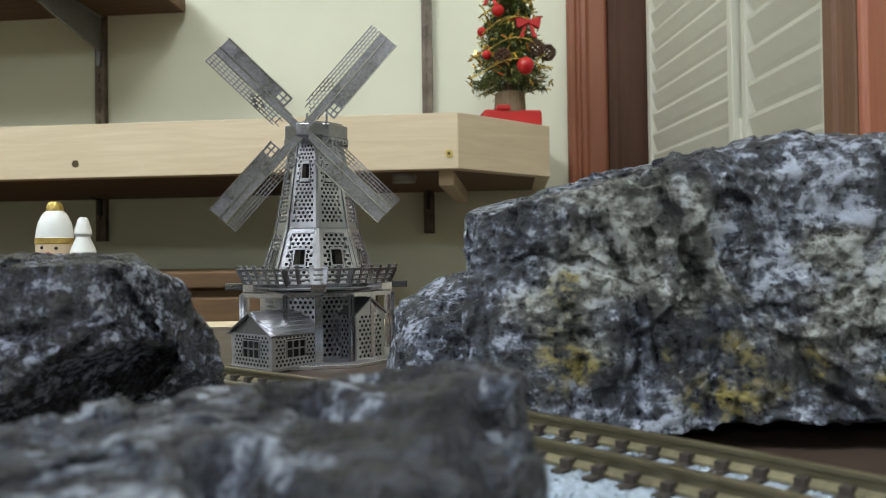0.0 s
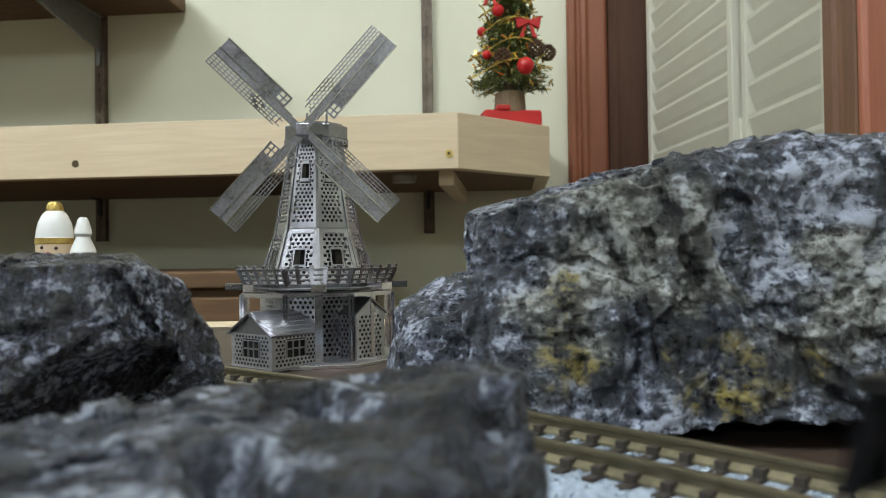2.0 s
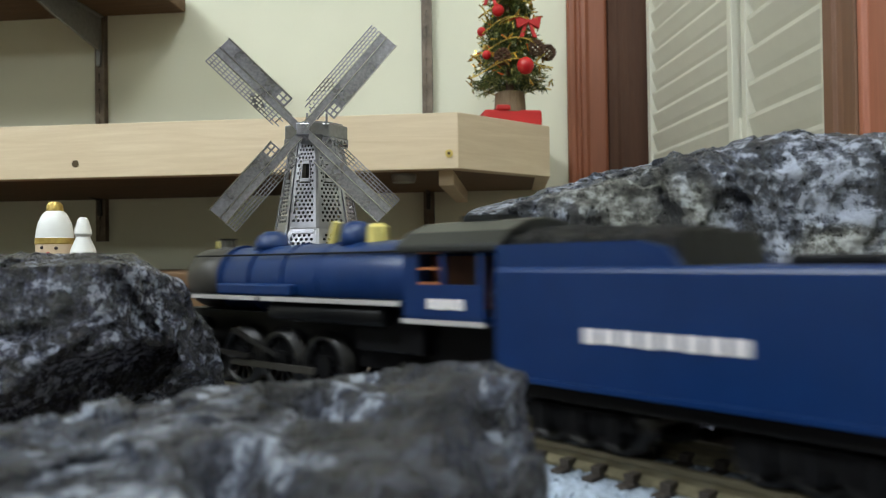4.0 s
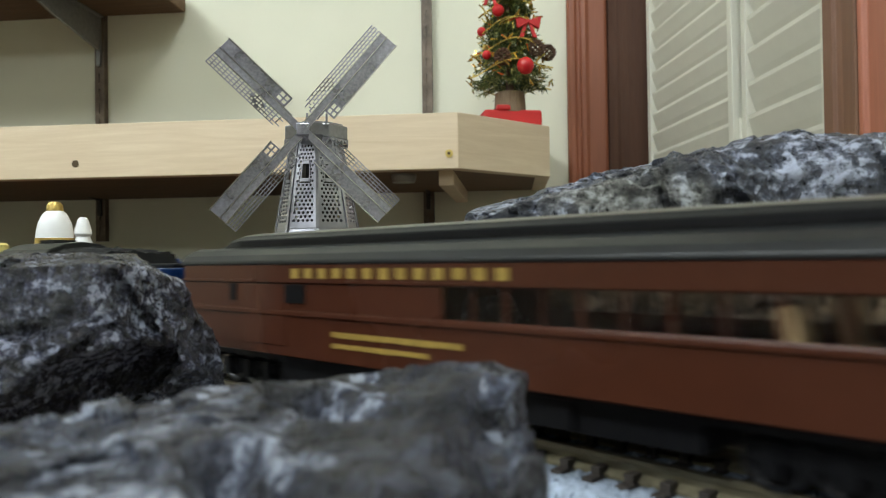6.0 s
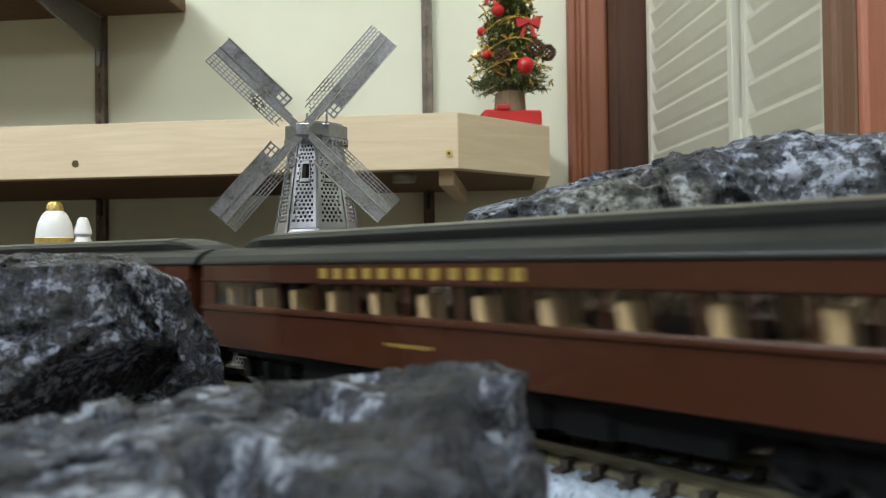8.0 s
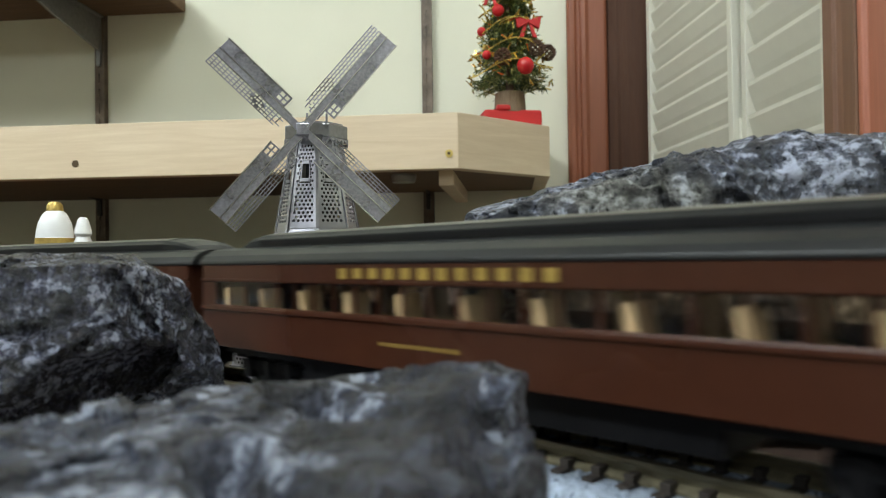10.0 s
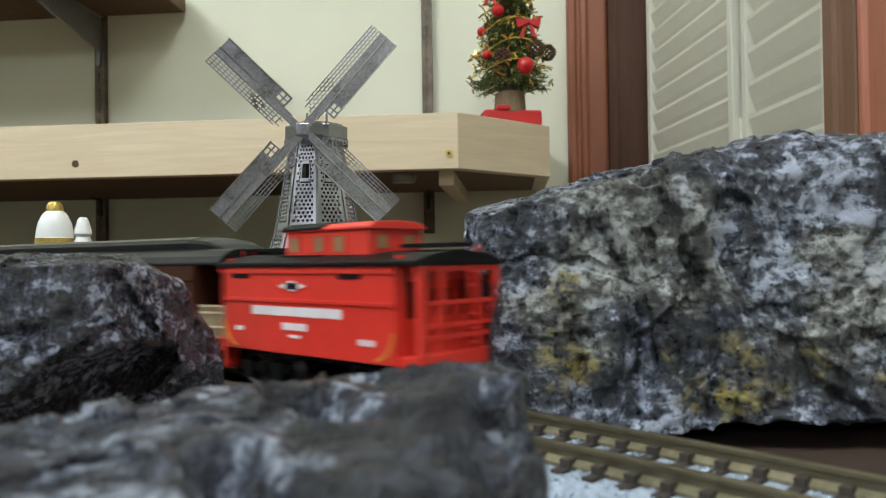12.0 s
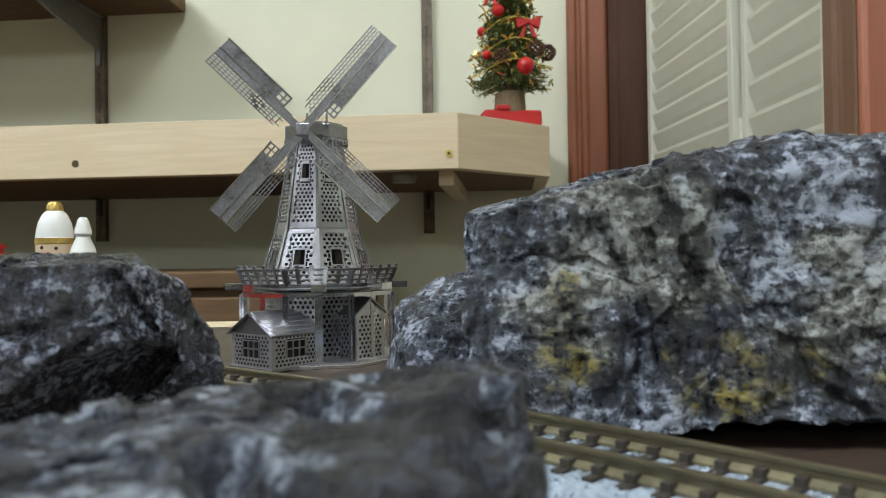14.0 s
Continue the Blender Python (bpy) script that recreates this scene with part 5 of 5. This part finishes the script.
        box(bm, x - 0.3, x + 0.3, -3.0, 3.0, 16.2, 18.3)
        part("end_wall", bm, mat, v)
        if not (style == "observation" and s < 0):
            d = B()
            for k in range(3):
                box(d, min(x + s * (0.3 + k * 0.55), x + s * (0.6 + k * 0.55)), max(x + s * (0.3 + k * 0.55), x + s * (0.6 + k * 0.55)), -2.9, 2.9, 6.4, 17.0)
            part("diaphragm", d, M_BLACK, v, "black gangway bellows")
            for y in (-7.6, 7.6):
                part("vestibule_step", boxed(x - s * 1.6 - 1.2, x - s * 1.6 + 1.2, y - 1.6, y + 1.6, 3.2, 6.1), M_BLACK, v)
        coupler(v, x + s * 1.0, s)
    if style == "observation":
        e = -L
        part("end_door", boxed(bx0 - 0.1, bx0 + 0.1, -3.0, 3.0, 6.2, 16.2), M_BLACK, v)
        part("platform", boxed(e, bx0, -W + 0.5, W - 0.5, 5.6, 7.0), mat, v, bevel=0.1)
        for z in (8.7, 10.9, 11.9):
            part("railing_bar", boxed(e + 0.1, bx0, W - 1.0, W - 0.6, z - 0.16, z + 0.16), M_RAILING, v)
            part("railing_bar", boxed(e + 0.1, bx0, -W + 0.6, -W + 1.0, z - 0.16, z + 0.16), M_RAILING, v)
            part("railing_bar", boxed(e, e + 0.5, -W + 0.6, W - 0.6, z - 0.16, z + 0.16), M_RAILING, v)
        for k in range(9):
            x = e + 0.3 + k * (bx0 - e - 0.6) / 8
            part("baluster", boxed(x - 0.1, x + 0.1, W - 0.95, W - 0.65, 7.0, 11.9), M_RAILING, v)
            part("baluster", boxed(x - 0.1, x + 0.1, -W + 0.65, -W + 0.95, 7.0, 11.9), M_RAILING, v)
        for k in range(21):
            y = -W + 1 + k * (2 * W - 2) / 20
            part("baluster", boxed(e + 0.1, e + 0.4, y - 0.1, y + 0.1, 7.0, 11.9), M_RAILING, v)
        for s in (-1, 1):
            part("canopy_post", boxed(e + 0.2, e + 0.8, s * (W - 1.1) - 0.3, s * (W - 1.1) + 0.3, 11.9, 18.3), M_BLACK, v)
    # gold lettering on both sides
    for s in (-1, 1):
        y = s * (W + 0.02)
        if style == "combine":
            bars(v, "lettering", M_GOLD, 350.2 - mid, 388.2 - mid, 16.4, 17.7, y, 13, 0.48, seed, "gold lettering on brown")
            bars(v, "lettering", M_GOLD, 357 - mid, 379 - mid, 9.2, 9.9, y, 16, 0.2, seed + 1)
            bars(v, "lettering", M_GOLD, 362 - mid, 379 - mid, 7.9, 8.5, y, 12, 0.2, seed + 2)
        else:
            c = 255.5 - mid if style == "coach" else 139 - mid
            bars(v, "lettering", M_GOLD, c - 17, c + 17, 16.4, 17.7, y, 12, 0.48, seed, "gold lettering on brown")
            bars(v, "lettering", M_GOLD, c - 4, c + 4 + (5 if style == "observation" else 0), 8.8, 9.25, y, 9, 0.55, seed + 1)
    # underframe, with wide black boxes added as the shade below the car
    uf = boxed(bx0 + 1, bx1 - 1, -3, 3, 4.6, 6.2)
    box(uf, bx0 + 24, bx1 - 24, -7.4, 7.4, 2.4, 6.2)
    box(uf, bx0 + 4, bx1 - 4, -7.8, 7.8, 5.0, 6.15)
    rng = random.Random(seed)
    for k in range(6):
        x = -18 + k * 7 + rng.uniform(-1, 1)
        s = rng.choice((-1, 1))
        box(uf, x, x + rng.uniform(3, 6), min(s * 3, s * 8), max(s * 3, s * 8), rng.uniform(1.8, 2.8), 5.4)
    part("underframe", uf, M_BLACK, v)
    half = L - 15
    truck(v, -half, (-5.4, 0, 5.4))
    truck(v, half, (-5.4, 0, 5.4))
    VEHICLES.append((v, mid * MM, half * MM))


passenger_car("reddish-brown model baggage and passenger car with gold lettering", M_TUSCAN_RED, 418.8, 307.4, "combine", 11)
passenger_car("dark brown model coach with lit cream seats behind windows", M_TUSCAN, 304.0, 195.4, "coach", 21)
passenger_car("dark brown model observation car with open railed platform", M_TUSCAN, 191.6, 78.6, "observation", 31)


def locomotive():
    v = thing("steam_locomotive", "blue model steam locomotive with grey smokebox and white-edged boards", "model locomotive")
    zc = 16.0
    part("boiler", lathe(B(), [(5.2, -24.5), (5.35, -24), (5.3, -8), (5.0, 19.5), (4.9, 20)], "x", (0, 0, zc), 40), M_BLUE, v, "satin blue boiler", smooth=True)
    part("smokebox", lathe(B(), [(4.95, 20.0), (4.95, 29.6), (4.4, 30.3), (3.0, 30.8), (1.2, 31.4)], "x", (0, 0, zc), 36), M_SMOKEBOX, v, "grey graphite smokebox", smooth=True)
    for x in (12.0, 4.0, -4.0, -14.0, 20.0):
        part("boiler_band", lathe(B(), [(5.38, x - 0.25), (5.38, x + 0.25)], "x", (0, 0, zc), 36), M_BLUE, v)
    part("headlamp", lathe(B(), [(1.1, 30.6), (1.2, 32.2), (0.9, 32.4)], "x", (0, 0, zc + 3.4), 14), M_BRASS, v)
    part("chimney", lathe(B(), [(1.7, 20.5), (1.4, 21.2), (1.35, 22.3), (1.6, 22.6)], "z", (25, 0, 0), 18), M_SMOKEBOX, v)
    part("bell", boxed(26.0, 27.4, -0.8, 0.8, 21.0, 22.2), M_BRASS, v, bevel=0.2)
    part("sand_dome", lathe(B(), [(2.9, 20.4), (2.8, 21.4), (2.3, 22.7), (1.2, 23.4)], "z", (12.5, 0, 0), 22), M_BLUE, v, smooth=True)
    part("steam_dome", lathe(B(), [(2.5, 20.6), (2.4, 22.0), (1.9, 23.6), (0.9, 24.2)], "z", (-6.8, 0, 0), 22), M_BLUE, v, smooth=True)
    part("whistle", rod(B(), (-2.4, 0.6, 20.9), (-3.4, 0.6, 24.2), 0.75, 10), M_BRASS, v)
    part("safety_valve", lathe(B(), [(1.5, 20.8), (1.5, 23.2), (0.9, 23.7)], "z", (-11.0, 0, 0), 14), M_BRASS, v)
    for s in (-1, 1):
        part("handrail", rod(B(), (-24, s * 4.3, zc + 3.7), (28, s * 4.3, zc + 3.7), 0.16, 6), M_BLACK, v)
        y0, y1 = sorted((s * 4.0, s * 8.9))
        ye0, ye1 = sorted((s * 8.9, s * 9.15))
        for a, b in ((4.6, 30.0), (-23.6, 3.6)):
            part("running_board", boxed(a, b, y0, y1, 13.1, 13.7), M_BLACK, v)
            part("board_edge", boxed(a, b, ye0, ye1, 13.2, 13.8), M_EDGE, v, "white board edge")
        part("blue_skirt", boxed(0.5, 19.0, min(s * 4.6, s * 6.2), max(s * 4.6, s * 6.2), 13.7, 15.4), M_BLUE, v, bevel=0.3)
        part("front_slope", bar(B(), (30.0, s * 9.0, 13.5), (33.0, s * 9.0, 10.0), 0.3, 0.7, (0, 1, 0)), M_EDGE, v)
        part("air_tank", lathe(B(), [(1.2, -20), (1.4, -19.5), (1.4, 2.0), (1.2, 2.5)], "x", (0, s * 7.2, 11.8), 14), M_BLACK, v, smooth=True)
        cyl = lathe(B(), [(2.6, 20.0), (2.8, 20.4), (2.8, 27.6), (2.6, 28.0)], "x", (0, s * 7.4, 5.2), 18)
        lathe(cyl, [(1.5, 20.0), (1.6, 28.6)], "x", (0, s * 7.4, 8.8), 14)
        part("cylinder", cyl, M_BLACK, v, smooth=True)
        part("cylinder_cover", lathe(B(), [(2.0, 28.0), (1.6, 28.5)], "x", (0, s * 7.4, 5.2), 16), M_TYRE, v)
        part("valve_gear", bar(bar(B(), (20, s * 7.6, 5.2), (8, s * 7.6, 5.0), 0.7, 0.5, (0, 1, 0)), (12, s * 7.8, 8.6), (1.3, s * 7.8, 5.5), 0.6, 0.4, (0, 1, 0)), M_TYRE, v)
        part("side_rod", bar(B(), (13.6, s * 7.0, 3.8), (-5.8, s * 7.0, 3.8), 0.9, 0.5, (0, 1, 0)), M_SMOKEBOX, v)
    part("deck_front", boxed(30.0, 35.5, -8.6, 8.6, 9.2, 10.0), M_BLACK, v)
    part("deck_edge", boxed(30.2, 36.0, 8.6, 8.9, 9.0, 9.9), M_TYRE, v)
    part("pilot", prism(B(), [(34.0, 9.2), (36.0, 9.2), (38.2, 1.2), (36.8, 1.2)], "y", -7.0, 7.0), M_BLACK, v)
    part("frame", boxed(-35, 34, -3.2, 3.2, 4.5, 11.0), M_BLACK, v)
    part("firebox", boxed(-24.2, -12.5, -5.6, 5.6, 7.0, 13.5), M_BLACK, v, bevel=0.4)
    # cab
    cab = part("cab", boxed(-36.0, -24.3, -8.9, 8.9, 11.4, 12.2), M_BLUE, v, "blue cab with open windows")
    for s in (-1, 1):
        y0, y1 = sorted((s * 8.5, s * 9.0))
        bm = boxed(-36.0, -24.3, y0, y1, 12.2, 15.8)
        box(bm, -26.6, -24.3, y0, y1, 15.8, 19.6)
        box(bm, -36.0, -35.2, y0, y1, 15.8, 19.6)
        box(bm, -30.6, -30.0, y0, y1, 15.8, 19.6)
        part("cab_side", bm, M_BLUE, cab)
        part("cab_edge", boxed(-36.2, -24.1, min(s * 9.0, s * 9.2), max(s * 9.0, s * 9.2), 11.3, 11.85), M_EDGE, cab, "white edge strip")
        fr = B()
        for z in (15.9, 17.6, 19.4):
            box(fr, -30.0, -26.6, y0 + 0.1, y1 - 0.1, z - 0.15, z + 0.15)
        part("window_frame", fr, M_CAB_ORANGE, cab, "orange window frame")
    bars(v, "lettering", M_WHITE, -33.4, -28.0, 13.0, 14.2, 9.02, 4, 0.15, 8, "white worn lettering")
    part("cab_front", boxed(-25.0, -24.4, -8.5, 8.5, 12.2, 19.6), M_BLUE, cab)
    part("cab_backhead", boxed(-27.0, -25.0, -4.5, 4.5, 12.2, 19.0), M_CAB_ORANGE, cab)
    part("cab_roof", prism(B(), [(-9.5, 19.4), (9.5, 19.4), (9.4, 20.2), (7.5, 21.7), (4, 22.9), (0, 23.3), (-4, 22.9), (-7.5, 21.7), (-9.4, 20.2)], "x", -38.5, -23.4), M_ROOF, cab, "dark grey cab roof", bevel=0.2)
    part("roof_vent", boxed(-33, -28, -2.5, 2.5, 23.1, 23.8), M_ROOF, cab)
    for x in (13.6, 3.9, -5.8):
        wheelset(v, x, 4.3, 4.3, 4.7, 12)
    for x in (29.5, 18.6):
        wheelset(v, x, 2.6, 2.6)
    wheelset(v, -21.5, 3.0, 3.0)
    part("trailing_truck", boxed(-27, -17, 5.4, 6.3, 2.4, 4.6), M_BLACK, v)
    part("trailing_truck", boxed(-27, -17, -6.3, -5.4, 2.4, 4.6), M_BLACK, v)
    VEHICLES.append((v, 0.5036, 0.016))

    t = thing("tender", "blue model locomotive tender with black coal load", "model railway car")
    body = part("tank", prism(B(), [(-9.3, 6.6), (9.3, 6.6), (9.3, 17.2), (9.0, 17.8), (-9.0, 17.8), (-9.3, 17.2)], "x", -20.0, 19.0), M_BLUE, t, "satin blue tank", bevel=0.3)
    for s in (-1, 1):
        part("bunker_side", prism(B(), [(-2.0, 17.6), (19.0, 17.6), (19.0, 20.0), (2.0, 20.0), (-0.5, 19.4)], "y", min(s * 8.9, s * 8.3), max(s * 8.9, s * 8.3)), M_BLUE, body)
        part("tank_edge", boxed(-20.0, 19.0, min(s * 9.3, s * 9.5), max(s * 9.3, s * 9.5), 6.5, 7.0), M_BLUE, body)
        bars(t, "lettering", M_WHITE, -8, 8, 10.8, 12.2, s * 9.32, 8, 0.3, 9)
    coal = B()
    bmesh.ops.create_grid(coal, x_segments=40, y_segments=30, size=1)
    for q in coal.verts:
        x, y = q.co.x, q.co.y
        h = 20.2 + 1.6 * (1 - y * y) * (0.8 + 0.3 * x) + noise.fractal(Vector((x * 9, y * 8, 3)), 1, 2, 4) * 0.8
        q.co = Vector((8.5 + x * 10.0, y * 8.2, h if max(abs(x), abs(y)) < 0.99 else 17.6))
    part("coal_load", coal, M_BLACK, t, "rough black coal")
    part("water_hatch", boxed(-15, -8, -3, 3, 17.8, 18.6), M_BLACK, t, bevel=0.2)
    lad = B()
    for y in (5.0, 7.6):
        box(lad, -20.4, -20.1, y - 0.15, y + 0.15, 6.6, 17.8)
    for k in range(7):
        box(lad, -20.4, -20.1, 5.0, 7.6, 7.2 + k * 1.5, 7.5 + k * 1.5)
    part("ladder", lad, M_BLUE, t)
    part("underframe", boxed(-20.5, 20, -8.2, 8.2, 5.0, 6.6), M_BLACK, t)
    coupler(t, -20.4, -1)
    truck(t, -11, (-4.2, 0, 4.2))
    truck(t, 11, (-4.2, 0, 4.2))
    VEHICLES.append((t, 0.4450, 0.011))


locomotive()


# ---------------------------------------------------------------- moving trains
SPEED = 0.054885


def gone(t):
    """Metres that the train has gone since its reference moment; it gathers a little speed at the end."""
    g = 0.0
    if t >= 10.3:
        g = 1.38382 * (t - 11.5) ** 2
    elif t > 8.2:
        u = (t - 8.2) / 2.1
        g = (3 * u * u - 2 * u ** 3) * 1.993 + (u ** 3 - u * u) * 2.1 * -3.321
    u = min(1.0, max(0.0, (t - 11.4) / 1.2))
    g += 4.0 * u * u * (3 - 2 * u)
    return SPEED * (t - 12.0) + g * MM


def ride(t, mid, half):
    """The pose of a vehicle whose bogies stand half metres before and behind the point mid."""
    x0, y0, _ = on_track(gone(t) + mid - half)
    x1, y1, _ = on_track(gone(t) + mid + half)
    return pose((x0 + x1) / 2, (y0 + y1) / 2, RAIL_TOP, 0, 0, math.degrees(math.atan2(y1 - y0, x1 - x0)))


def motions():
    for ob, mid, half in VEHICLES:
        walk(ob, [(k / 10, ride(k / 10, mid, half)) for k in range(141)])
    for ob, x, y, z, r in WHEELS:
        n = 140 if r > 0.0035 else 420
        walk(ob, [(14.0 * k / n, pose(x, y, z, 0, math.degrees(gone(14.0 * k / n) / r), 0)) for k in range(n + 1)])


motions()
